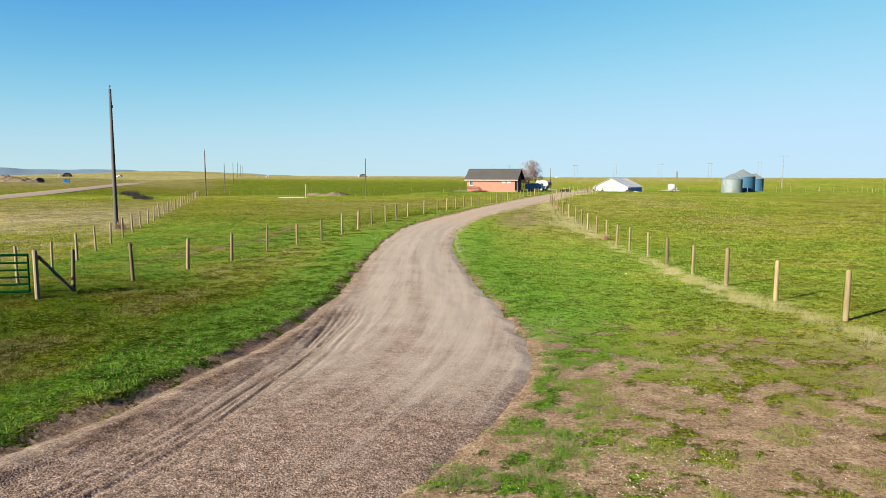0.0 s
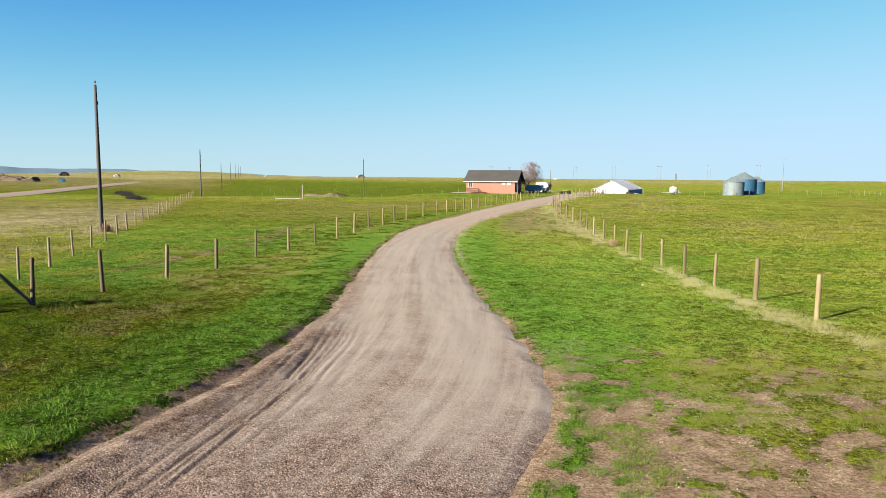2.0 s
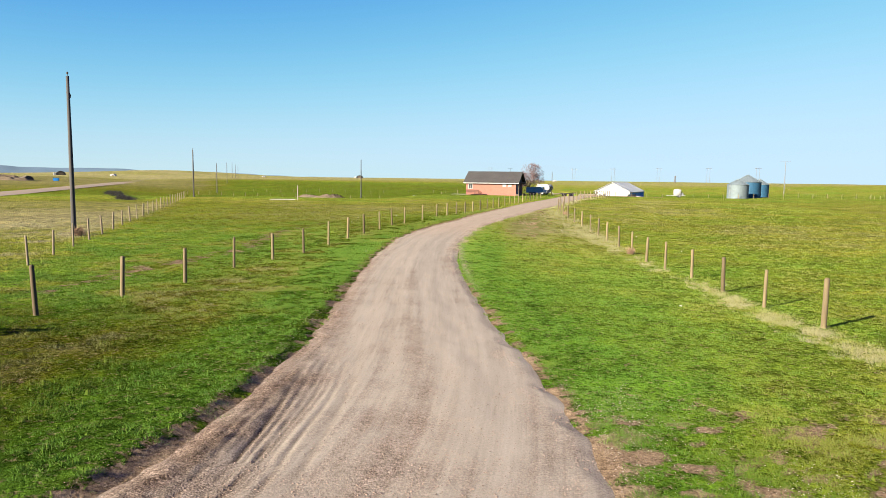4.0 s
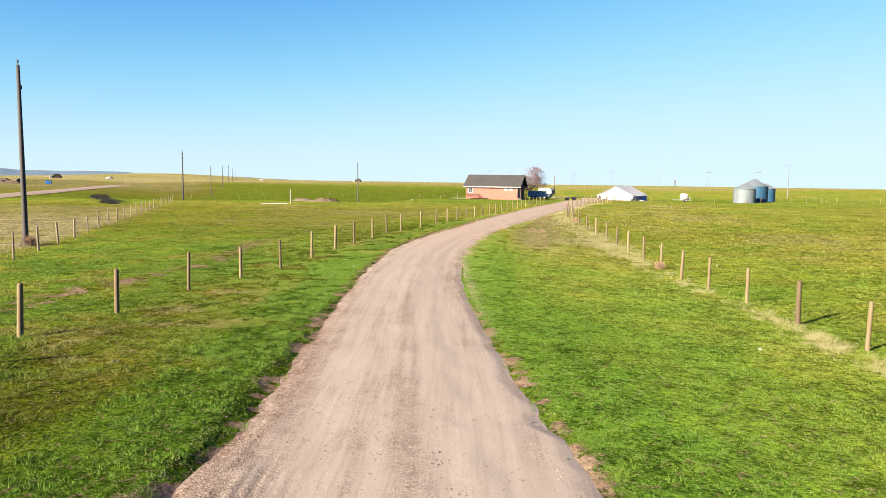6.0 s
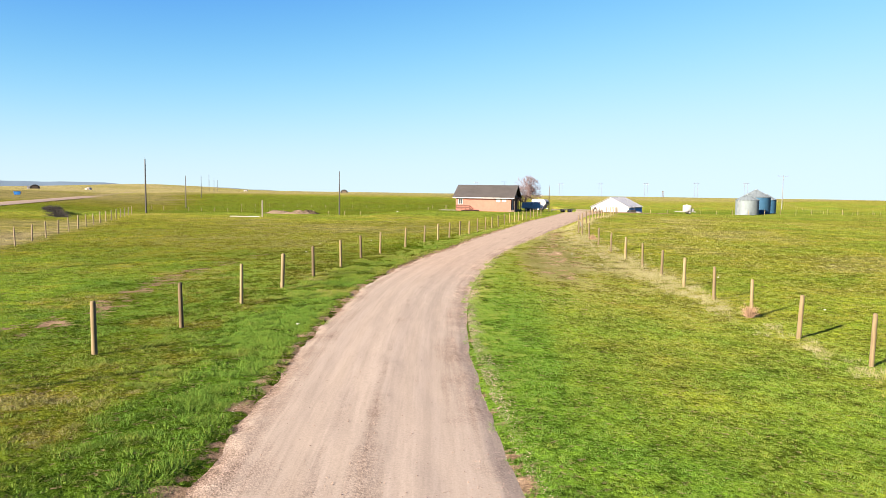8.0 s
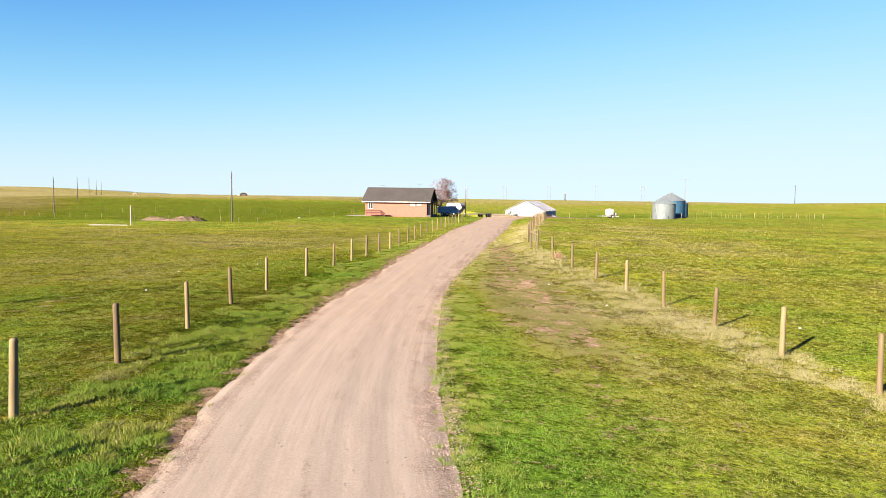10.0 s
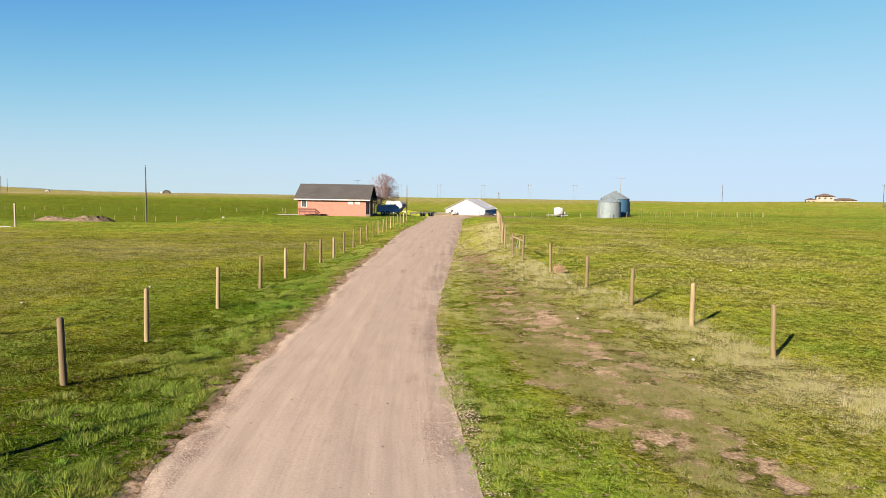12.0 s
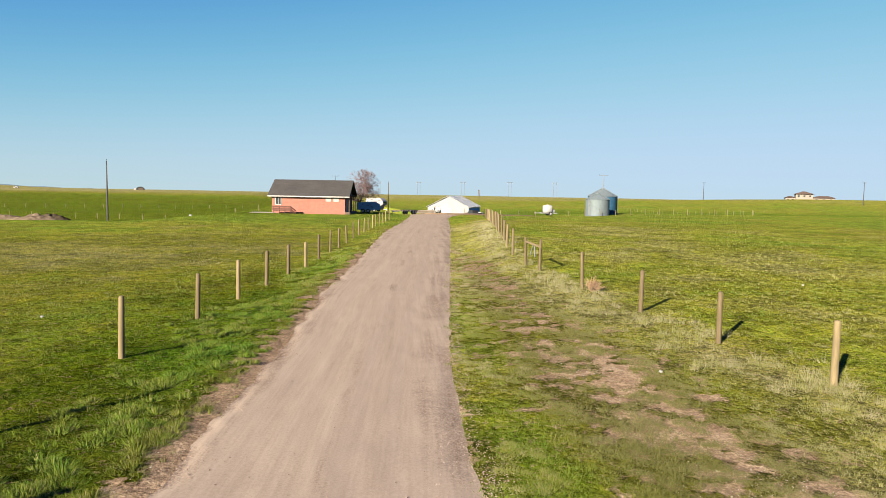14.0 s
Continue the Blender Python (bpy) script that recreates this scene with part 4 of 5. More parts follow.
# ---- grain bins ----
def grain_bin(x, y, r, eave, top, label, skin):
    g = thing("grain_bin", x, y, label, "grain bin", group="grain bins by the field")
    seg, n = 40, 28
    bm = bmesh.new()
    rings = []
    for k in range(n * 4 + 1):
        zz = -0.5 + (eave + 0.5) * k / (n * 4)
        rr = r + 0.022 * math.cos(k * math.pi / 2)
        rings.append([(rr * math.cos(q * math.tau / seg), rr * math.sin(q * math.tau / seg), zz) for q in range(seg)])
    loft(bm, rings)
    part("wall", bm, skin, g, smoothed=True)
    bm = bmesh.new()
    rings = []
    for rr, zz in ((r + 0.1, eave - 0.05), (r + 0.1, eave), (0.45, top - 0.15), (0.42, top), (0.3, top + 0.06)):
        rings.append([(rr * math.cos(q * math.tau / seg), rr * math.sin(q * math.tau / seg), zz) for q in range(seg)])
    vs = loft(bm, rings)
    bm.faces.new(vs[-1])
    roof = part("roof", bm, m_galv, g)
    for q in range(20):
        bm = bmesh.new()
        an = q * math.tau / 20
        rod(bm, ((r + 0.1) * math.cos(an), (r + 0.1) * math.sin(an), eave + 0.03), (0.45 * math.cos(an), 0.45 * math.sin(an), top - 0.12), 0.03, 0.03, 4)
        part("roof_rib", bm, m_galv, roof)
    bm = bmesh.new()
    box(bm, 0, 0, 1.0, 0.08, 0.7, 1.5, Matrix.Rotation(radians(-110), 4, "Z") @ Matrix.Translation((r + 0.06, 0, 0)), bev=0.02)
    part("door", bm, m_galv, g)
    bm = bmesh.new()
    for side_ in (-0.2, 0.2):
        box(bm, 0, side_, eave / 2, 0.03, 0.03, eave, Matrix.Rotation(radians(-150), 4, "Z") @ Matrix.Translation((r + 0.12, 0, 0)))
    for q in range(int(eave / 0.3)):
        box(bm, 0, 0, 0.2 + q * 0.3, 0.025, 0.4, 0.025, Matrix.Rotation(radians(-150), 4, "Z") @ Matrix.Translation((r + 0.12, 0, 0)))
    part("ladder", bm, m_steel, g)
    return g


grain_bin(53.3, 202.5, 2.8, 3.85, 5.4, "round galvanised steel grain bin with a conical roof", m_galv)
grain_bin(59.1, 214.0, 3.7, 4.6, 6.7, "large blue-grey steel grain bin with a pale conical roof", m_bluesteel)
grain_bin(68.5, 234.0, 2.8, 4.1, 5.8, "dark blue-grey grain bin behind the larger bin", m_bluesteel)


# ---- bare tree beside the house ----
def sticks(name, rows, seg, mat):
    """One mesh of tapered bars; each row: start, end, two radii."""
    a = np.array(rows)
    p, q, r1, r2 = a[:, 0:3], a[:, 3:6], a[:, 6], a[:, 7]
    d = (q - p) / np.linalg.norm(q - p, axis=1)[:, None]
    u = np.cross(d, np.where(np.abs(d[:, 2:]) > 0.9, np.array([[1.0, 0, 0]]), np.array([[0, 0, 1.0]])))
    u /= np.linalg.norm(u, axis=1)[:, None]
    v = np.cross(d, u)
    an = np.arange(seg) * math.tau / seg
    ring = np.cos(an)[None, :, None] * u[:, None] + np.sin(an)[None, :, None] * v[:, None]
    V = np.concatenate([p[:, None] + ring * r1[:, None, None], q[:, None] + ring * r2[:, None, None]], 1)
    k = np.arange(seg)
    side = np.stack([k, (k + 1) % seg, (k + 1) % seg + seg, k + seg], -1)
    return big_mesh(name, V.reshape(-1, 3), (np.arange(len(a))[:, None, None] * 2 * seg + side[None]).reshape(-1, 4), mat, (), seg > 3)


def bare_tree(x, y, tall, seed):
    rnd = random.Random(seed)
    tr = thing("bare_tree", x, y, "large leafless tree with a spreading pinkish-grey crown", "tree")
    limbs, twigs = [], []

    def grow(p, d, length, r, level):
        bends = 3 if level < 3 else 2
        for _ in range(bends):
            d = (d + Vector((rnd.gauss(0, 0.16), rnd.gauss(0, 0.16), rnd.gauss(0.03, 0.08)))).normalized()
            q = p + d * (length / bends)
            (limbs if level < 3 else twigs).append((p.x, p.y, p.z * 0.83, q.x, q.y, q.z * 0.83, r, r * 0.82))
            p, r = q, r * 0.82
            if 1 <= level <= 3:
                shoot = (d + Vector((rnd.gauss(0, 0.7), rnd.gauss(0, 0.7), rnd.gauss(0.1, 0.4)))).normalized()
                grow(p, shoot, length * rnd.uniform(0.45, 0.65), max(r * 0.5, 0.016), min(level + 2, 5))
        if level >= 6:
            return
        for k in range(rnd.choice((3, 3, 4)) if level else 6):
            turn = rnd.uniform(0, math.tau) if level else k * math.tau / 6 + rnd.uniform(-0.3, 0.3)
            spread = rnd.uniform(0.35, 0.85) if level else (rnd.uniform(0.75, 1.15) if k < 6 else 0.15)
            axis = d.orthogonal().normalized()
            axis.rotate(Matrix.Rotation(turn, 3, d))
            nd = (d * math.cos(spread) + axis * math.sin(spread)).normalized()
            nd = (nd + Vector((0, 0, 0.06))).normalized()
            grow(p, nd, length * rnd.uniform(0.72, 0.92) if level == 0 else length * rnd.uniform(0.66, 0.86), max(r * rnd.uniform(0.5, 0.68), 0.016), level + 1)

    grow(Vector((0, 0, -0.2)), Vector((0.06, 0, 1)).normalized(), tall * 0.13, 0.32, 0)
    trunk, crown = sticks("trunk", limbs, 7, m_bark), sticks("crown", twigs, 3, m_twig)
    trunk.parent = crown.parent = tr
    tagged(crown, label="dense fine bare twigs")
    return tr


tx, ty = at_house(1.2, 14.5)
bare_tree(tx, ty, 18.8, 5)
utility_pole(1.9, 176.0, 5.6, 0.10, mat=m_post, label="short tan wooden pole at the farmyard")


# ---- farmyard vehicles ----
def wheel(parent, x, y, r, wide, along="x"):
    bm = bmesh.new()
    m = Matrix.Translation((x, y, r)) @ Matrix.Rotation(radians(90), 4, "X" if along == "x" else "Y")
    bmesh.ops.create_cone(bm, cap_ends=True, segments=18, radius1=r, radius2=r, depth=wide, matrix=m)
    bmesh.ops.bevel(bm, geom=[e for e in bm.edges if len(e.link_faces) == 2 and e.calc_face_angle(0) > 1], offset=r * 0.12, segments=2, affect="EDGES")
    w = part("wheel", bm, m_dark, parent)
    bm = bmesh.new()
    bmesh.ops.create_cone(bm, cap_ends=True, segments=14, radius1=r * 0.55, radius2=r * 0.5, depth=wide * 1.06, matrix=m)
    part("rim", bm, m_steel, w)
    return w


def side_shape(bm, outline, wide, bev=0.06):
    """A body from its side outline in x and z, centred on y = 0."""
    prism(bm, outline, -wide / 2, wide / 2)
    bmesh.ops.bevel(bm, geom=bm.edges[:], offset=bev, segments=2, affect="EDGES")
    return bm


def camper(x, y, rz):
    c = thing("camper_trailer", x, y, "white camper trailer with dark windows parked in the yard", "camper", rz)
    bm = bmesh.new()
    side_shape(bm, [(-1.7, 0.5), (1.3, 0.5), (1.6, 1.3), (2.2, 1.5), (2.1, 2.2), (1.5, 2.75), (-1.5, 2.8), (-1.7, 2.5)], 2.2, 0.12)
    body = part("body", bm, m_white, c, smoothed=False)
    for wx in (-1.0, 0.4):
        bm = bmesh.new()
        box(bm, wx, -1.11, 1.75, 0.9, 0.05, 0.6, bev=0.02)
        part("window", bm, m_glass, body)
    bm = bmesh.new()
    box(bm, 2.13, 0, 1.85, 0.12, 1.4, 0.4, bev=0.02)
    part("front_window", bm, m_glass, body)
    bm = bmesh.new()
    box(bm, -0.2, -1.11, 1.05, 2.8, 0.03, 0.2)
    part("stripe", bm, m_steel, body)
    for wx in (-0.8, 0.2):
        for wy in (-1.05, 1.05):
            wheel(c, wx, wy, 0.38, 0.24)
    bm = bmesh.new()
    rod(bm, (1.2, 0, 0.5), (2.6, 0, 0.5), 0.06)
    rod(bm, (2.5, 0, 0.0), (2.5, 0, 0.7), 0.05)
    part("hitch", bm, m_steel, c)
    return c


def stock_trailer(x, y, rz):
    c = thing("blue_trailer", x, y, "blue metal-sided trailer parked behind the house", "trailer", rz)
    bm = bmesh.new()
    side_shape(bm, [(-1.9, 0.5), (1.9, 0.5), (2.1, 0.9), (2.0, 1.45), (1.2, 1.9), (-1.9, 1.75)], 1.8, 0.06)
    body = part("body", bm, m_slate, c)
    for k in range(6):
        bm = bmesh.new()
        box(bm, -1.7 + k * 0.65, -0.92, 1.1, 0.06, 0.05, 1.1)
        part("rib", bm, m_slate, body)
    for wx in (-0.9, 0.0):
        for wy in (-0.85, 0.85):
            wheel(c, wx, wy, 0.36, 0.22)
    return c


def pickup(x, y, rz, paint, label):
    c = thing("pickup_truck", x, y, label, "truck", rz)
    bm = bmesh.new()
    side_shape(bm, [(-2.7, 0.5), (2.7, 0.5), (2.75, 0.95), (2.6, 1.12), (1.25, 1.2), (0.65, 1.85), (-0.75, 1.88), (-0.95, 1.2), (-2.7, 1.2)], 1.9, 0.06)
    body = part("body", bm, paint, c)
    for wy in (-0.96, 0.96):
        bm = bmesh.new()
        prism(bm, [(-0.7, 1.25), (1.05, 1.25), (0.6, 1.76), (-0.65, 1.78)], wy - 0.012, wy + 0.012)
        part("window", bm, m_glass, body)
    bm = bmesh.new()
    box(bm, -1.85, 0, 1.18, 1.55, 1.6, 0.06)
    part("bed", bm, m_dark, body)
    bm = bmesh.new()
    prism(bm, [(0.72, 1.78), (1.22, 1.24), (1.25, 1.25), (0.75, 1.8)], -0.8, 0.8)
    part("windscreen", bm, m_glass, body)
    for sx in (-1.7, 1.75):
        for wy in (-0.85, 0.85):
            wheel(c, sx, wy, 0.39, 0.26)
    for wy in (-0.7, 0.7):
        bm = bmesh.new()
        box(bm, 2.74, wy, 0.86, 0.06, 0.3, 0.16)
        part("headlight", bm, m_white, body)
    return c


def flatbed(x, y, rz):
    c = thing("flatbed_trailer", x, y, "long low flatbed trailer with black wheels", "trailer", rz)
    bm = bmesh.new()
    box(bm, 0, 0, 0.72, 6.4, 2.1, 0.14, bev=0.02)
    deck_ = part("bed", bm, m_oldpost, c, "weathered plank bed")
    for k in range(-3, 4):
        bm = bmesh.new()
        box(bm, k * 0.9, -1.06, 0.62, 0.12, 0.08, 0.26)
        part("stake_pocket", bm, m_steel, deck_)
    for wx in (0.9, 1.8):
        for wy in (-0.95, 0.95):
            wheel(c, wx, wy, 0.42, 0.26)
    bm = bmesh.new()
    rod(bm, (-3.1, 0.6, 0.6), (-4.5, 0, 0.55), 0.06)
    rod(bm, (-3.1, -0.6, 0.6), (-4.5, 0, 0.55), 0.06)
    rod(bm, (-4.4, 0, 0.0), (-4.4, 0, 0.8), 0.05)
    part("tongue", bm, m_steel, c)
    return c


def tractor(x, y, rz):
    c = thing("small_tractor", x, y, "small dark utility tractor with a canopy", "tractor", rz)
    bm = bmesh.new()
    side_shape(bm, [(-0.9, 0.6), (1.4, 0.6), (1.5, 1.05), (0.4, 1.25), (-0.1, 0.95), (-0.9, 1.0)], 0.8, 0.05)
    part("body", bm, m_steel, c)
    bm = bmesh.new()
    box(bm, -0.4, 0, 2.05, 1.7, 1.3, 0.08, bev=0.02)
    part("canopy", bm, m_white, c)
    for px, py in ((-1.1, -0.5), (-1.1, 0.5), (0.3, -0.5), (0.3, 0.5)):
        bm = bmesh.new()
        rod(bm, (px, py, 0.8), (px, py, 2.05), 0.04, 0.04, 6)
        part("canopy_post", bm, m_dark, c)
    bm = bmesh.new()
    box(bm, -0.5, 0, 1.1, 0.5, 0.5, 0.12, bev=0.03)
    box(bm, -0.75, 0, 1.4, 0.12, 0.5, 0.55, bev=0.03)
    part("seat", bm, m_dark, c)
    for wy in (-0.65, 0.65):
        wheel(c, -0.6, wy, 0.6, 0.36)
        wheel(c, 1.05, wy, 0.38, 0.26)
    return c


def tank_trailer(x, y, rz):
    c = thing("white_tank_trailer", x, y, "boxy white tank on a small wheeled trailer", "tank", rz)
    bm = bmesh.new()
    box(bm, 0, 0, 1.2, 1.5, 1.3, 1.35, bev=0.16)
    part("tank", bm, m_white, c, smoothed=True)
    bm = bmesh.new()
    box(bm, 0.2, 0, 0.45, 3.0, 1.2, 0.12)
    rod(bm, (-2.6, 0, 0.45), (-1.6, 0, 0.45), 0.05)
    part("chassis", bm, m_steel, c)
    for wy in (-0.7, 0.7):
        wheel(c, 0.3, wy, 0.36, 0.2)
    bm = bmesh.new()
    bmesh.ops.create_uvsphere(bm, u_segments=16, v_segments=10, radius=0.32, matrix=Matrix.Translation((1.2, 0, 0.83)) @ Matrix.Diagonal((0.8, 1, 1, 1)))
    part("drum", bm, m_white, c, smoothed=True)
    bm = bmesh.new()
    bmesh.ops.create_cone(bm, cap_ends=True, segments=12, radius1=0.25, radius2=0.22, depth=0.14, matrix=Matrix.Translation((0, 0, 1.92)))
    part("lid", bm, m_steel, c)
    return c


tank_trailer(30.8, 169.5, 8)
camper(*at_house(1.2, 33.0), -30)
stock_trailer(*at_house(2.3, 11.0), -4)
pickup(*at_house(1.0, 27.0), 250, m_slate, "blue pickup truck parked by the house")
flatbed(4.9, 173.0, 52)
tractor(16.6, 216.0, -70)
pickup(28.0, 226.0, 120, m_dark, "dark pickup truck beside the barn")
pickup(18.6, 228.5, 75, m_steel, "grey pickup truck in front of the barn")


def round_bale(x, y, rz, mat, name, label):
    c = thing(name, x, y, label, "tank", rz)
    bm = bmesh.new()
    bmesh.ops.create_cone(bm, cap_ends=True, segments=20, radius1=0.75, radius2=0.75, depth=2.2, matrix=Matrix.Translation((0, 0, 0.85)) @ Matrix.Rotation(radians(90), 4, "Y"))
    bmesh.ops.bevel(bm, geom=[e for e in bm.edges if e.calc_face_angle(0) > 1], offset=0.18, segments=3, affect="EDGES")
    part("shell", bm, mat, c, smoothed=True)
    for s in (-0.7, 0.7):
        bm = bmesh.new()
        box(bm, s, 0, 0.15, 0.12, 1.1, 0.34)
        part("cradle", bm, m_steel, c)
    return c


round_bale(30.6, 229.5, 30, m_white, "fuel_tank", "white horizontal fuel tank on steel cradles")


def low_wall(x, y, rz, length, label):
    c = thing("panel_stack", x, y, label, "stack", rz)
    for k in range(3):
        bm = bmesh.new()
        box(bm, 0.05 * k, 0, 0.14 + 0.26 * k, length - 0.1 * k, 1.0, 0.22, bev=0.02)
        part("plank_layer", bm, m_oldpost if k % 2 else m_tan, c)
    return c


low_wall(12.4, 205, 5, 4.6, "pale stacked planks lying in the yard")
plx, ply = at_house(-12.3, -1.2)
planks = thing("loose_planks", plx, ply, "pale weathered planks lying on grass beside the house", "planks", HR)
for k in range(4):
    bm = bmesh.new()
    box(bm, 0.25 * (k % 2) - 0.1, 0.26 * k, 0.06 + 0.05 * (k % 2), 3.9 - 0.3 * k, 0.22, 0.05, bev=0.008)
    part("plank", bm, m_farwood if k == 1 else m_tan, planks)
bkx, bky = -28.3, 150.5
bucket = thing("white_bucket", bkx, bky, "white plastic barrel standing by the far fence", "barrel")
bm = bmesh.new()
vs = loft(bm, [[(r * math.cos(q * math.tau / 14), r * math.sin(q * math.tau / 14), z) for q in range(14)] for z, r in ((0, 0.16), (0.15, 0.19), (0.35, 0.19), (0.48, 0.16))])
bm.faces.new(vs[-1])
part("drum", bm, m_white, bucket, smoothed=True)


# ---- dirt heap, marker, board, dead scrub ----
def heap(x, y, sx, sy, h, seed, name, label, mat):
    n, m = 60, 44
    u_, v_ = np.meshgrid(np.linspace(-1, 1, n), np.linspace(-1, 1, m), indexing="ij")
    px, py = u_ * sx, v_ * sy
    r = np.hypot(u_, v_)
    top = h * np.clip(1 - r ** 1.6, 0, 1) * (0.35 + 1.1 * fbm(px + seed * 31, py, sx * 0.45, seed)) + 0.5 * h * (fbm(px, py + seed * 17, 1.1, seed + 1) - 0.5) * (r < 0.9)
    zz = zf(px + x, py + y) + top - 0.12 - 0.3 * (r > 0.95)
    ob = big_mesh(name, np.stack([px + x, py + y, zz], -1).reshape(-1, 3), grid_faces(n, m), mat, (), True)
    return tagged(ob, label, "soil heap")


heap(-44.6, 139.5, 3.7, 2.2, 0.95, 1, "soil_mound", "long heap of tan dug soil on the grass", m_soil)
heap(-48.6, 140.4, 3.9, 2.2, 0.72, 2, "soil_mound", "low heap of pale soil beside the field", m_soil)
# a darker, lumpier heap over the right end of the first mound
heap(-42.9, 140.3, 2.4, 1.5, 0.98, 5, "dark_heap", "dark lumpy heap on a soil mound", m_dark_heap)
mk = thing("marker_post", -41.6, 114.4, "tall pale square marker post in the pasture", "post")
bm = bmesh.new()
box(bm, 0, 0, 1.1, 0.14, 0.14, 2.6, bev=0.015)
part("shaft", bm, m_tan, mk)
bd = thing("white_pipe", -44.2, 114.2, "long white pipe lying on the grass", "pipe", 4)
bm = bmesh.new()
rod(bm, (-2.2, 0, 0.03), (2.2, 0, 0.03), 0.05, 0.05, 12)
part("tube", bm, m_white, bd)
rnd = random.Random(3)


def scrub(x, y, r, h, name, label, mat, n, seed, cat="bush", stout=1.0):
    rn = random.Random(seed)
    e = thing(name, x, y, label, cat)
    bm = bmesh.new()
    for _ in range(n):
        an, el_ = rn.uniform(0, math.tau), rn.uniform(0.1, 1.5)
        d = Vector((math.cos(an) * math.cos(el_) * r, math.sin(an) * math.cos(el_) * r, math.sin(el_) * h)) * rn.uniform(0.55, 1.1)
        s = Vector((rn.gauss(0, r * 0.15), rn.gauss(0, r * 0.15), 0.0))
        mid = s + d * 0.55 + Vector((rn.gauss(0, 0.06), rn.gauss(0, 0.06), rn.gauss(0.04, 0.04)))
        rod(bm, s, mid, 0.008 * stout, 0.006 * stout, 3)
        for _ in range(3):
            rod(bm, mid, mid + d * rn.uniform(0.25, 0.5) + Vector((rn.gauss(0, 0.1), rn.gauss(0, 0.1), rn.gauss(0, 0.08))) * r * 2, 0.005 * stout, 0.003 * stout, 3)
    part("twigs", bm, mat, e)
    return e


scrub(3.72, 42.25, 0.25, 0.34, "tumbleweed", "dry brown tumbleweed caught against a fence post", m_straw, 160, 1)
scrub(-29.6, 42.2, 0.45, 0.55, "tumbleweed", "pale dry weeds round the foot of a pole", m_straw, 220, 2)
scrub(1.2, 69.3, 0.3, 0.4, "tumbleweed", "small dry tumbleweed against a fence post", m_straw, 120, 7)
gully = random.Random(77)
for k in range(16):
    u = (k + gully.uniform(-0.3, 0.3)) / 15
    scrub(-84 + 18 * u + gully.gauss(0, 0.5), 127 - 23 * u + gully.gauss(0, 0.6), gully.uniform(0.7, 1.5), gully.uniform(0.3, 0.75), "dead_brush", "dark dead brush in a pasture gully", m_scrub, 110, 20 + k, stout=2.6)


# ---- distant things ----
def h_frame(x, y, tall, rz):
    p = thing("h_frame_pylon", x, y, "distant wooden two-legged power pylon on the skyline", "pylon", rz, group="pylons on the skyline")
    for s in (-2.2, 2.2):
        bm = bmesh.new()
        rod(bm, (s, 0, -1), (s, 0, tall), 0.2, 0.15, 6)
        part("leg", bm, m_farwood, p)
    bm = bmesh.new()
    box(bm, 0, 0, tall - 1.4, 9.0, 0.3, 0.35)
    part("crossarm", bm, m_farwood, p)
    for s in (-4, 0, 4):
        bm = bmesh.new()
        rod(bm, (s, 0, tall - 2.6), (s, 0, tall - 1.5), 0.12, 0.12, 6)
        part("insulator", bm, m_steel, p)
    return p


def polar(az, d):
    return -3 + d * math.sin(radians(az)), 25 + d * math.cos(radians(az))


for k, (az_, d) in enumerate([(-4.0, 1150), (3.0, 1090), (6.2, 1050), (9.8, 1000), (13.6, 960), (17.2, 930)]):
    h_frame(*polar(az_, d), 21, 20)
utility_pole(122.0, 371.0, 16.5, 0.2, arm=5.0, mat=m_farwood, label="tall wooden pole with one crossarm beyond the bins")
utility_pole(*polar(38.0, 470), 13, 0.2, arm=2.4, label="far utility pole on the grassy rise")
utility_pole(*polar(27.8, 520), 12, 0.2, arm=2.4, label="far utility pole on the grassy rise")


def ranch_house(x, y, rz):
    h = thing("ranch_house", x, y, "distant tan house with brown hipped roofs", "house", rz, z=2.6)

    def block(cx, w, d, z0, z1, over, rise):
        bm = bmesh.new()
        box(bm, cx, 0, (z0 + z1) / 2, w, d, z1 - z0)
        wl = part("wall", bm, m_tan, h)
        bm = bmesh.new()
        a_, b_ = w / 2 + over, d / 2 + over
        lo = [bm.verts.new((cx + sx * a_, sy * b_, z1)) for sx, sy in ((-1, -1), (1, -1), (1, 1), (-1, 1))]
        hi = [bm.verts.new((cx + sx * max(a_ - b_, 0.4), 0, z1 + rise)) for sx in (-1, 1)]
        bm.faces.new((lo[0], lo[1], hi[1], hi[0]))
        bm.faces.new((lo[1], lo[2], hi[1]))
        bm.faces.new((lo[2], lo[3], hi[0], hi[1]))
        bm.faces.new((lo[3], lo[0], hi[0]))
        bm.faces.new(lo[::-1])
        part("roof", bm, m_brownroof, h)
        k = max(2, int(w / 4))
        for q in range(k):
            bm = bmesh.new()
            box(bm, cx - w / 2 + w * (q + 0.5) / k, -d / 2 - 0.03, z1 - 1.5, 1.4, 0.08, 1.3)
            part("window", bm, m_glass, wl)

    block(-4, 12, 10, -1, 6.0, 1.0, 2.2)
    block(-13.5, 7, 8, -1, 3.2, 0.8, 1.4)
    block(9.5, 15, 8, -1, 3.2, 0.9, 1.6)
    return h


ranch_house(*polar(35.2, 620), -30)


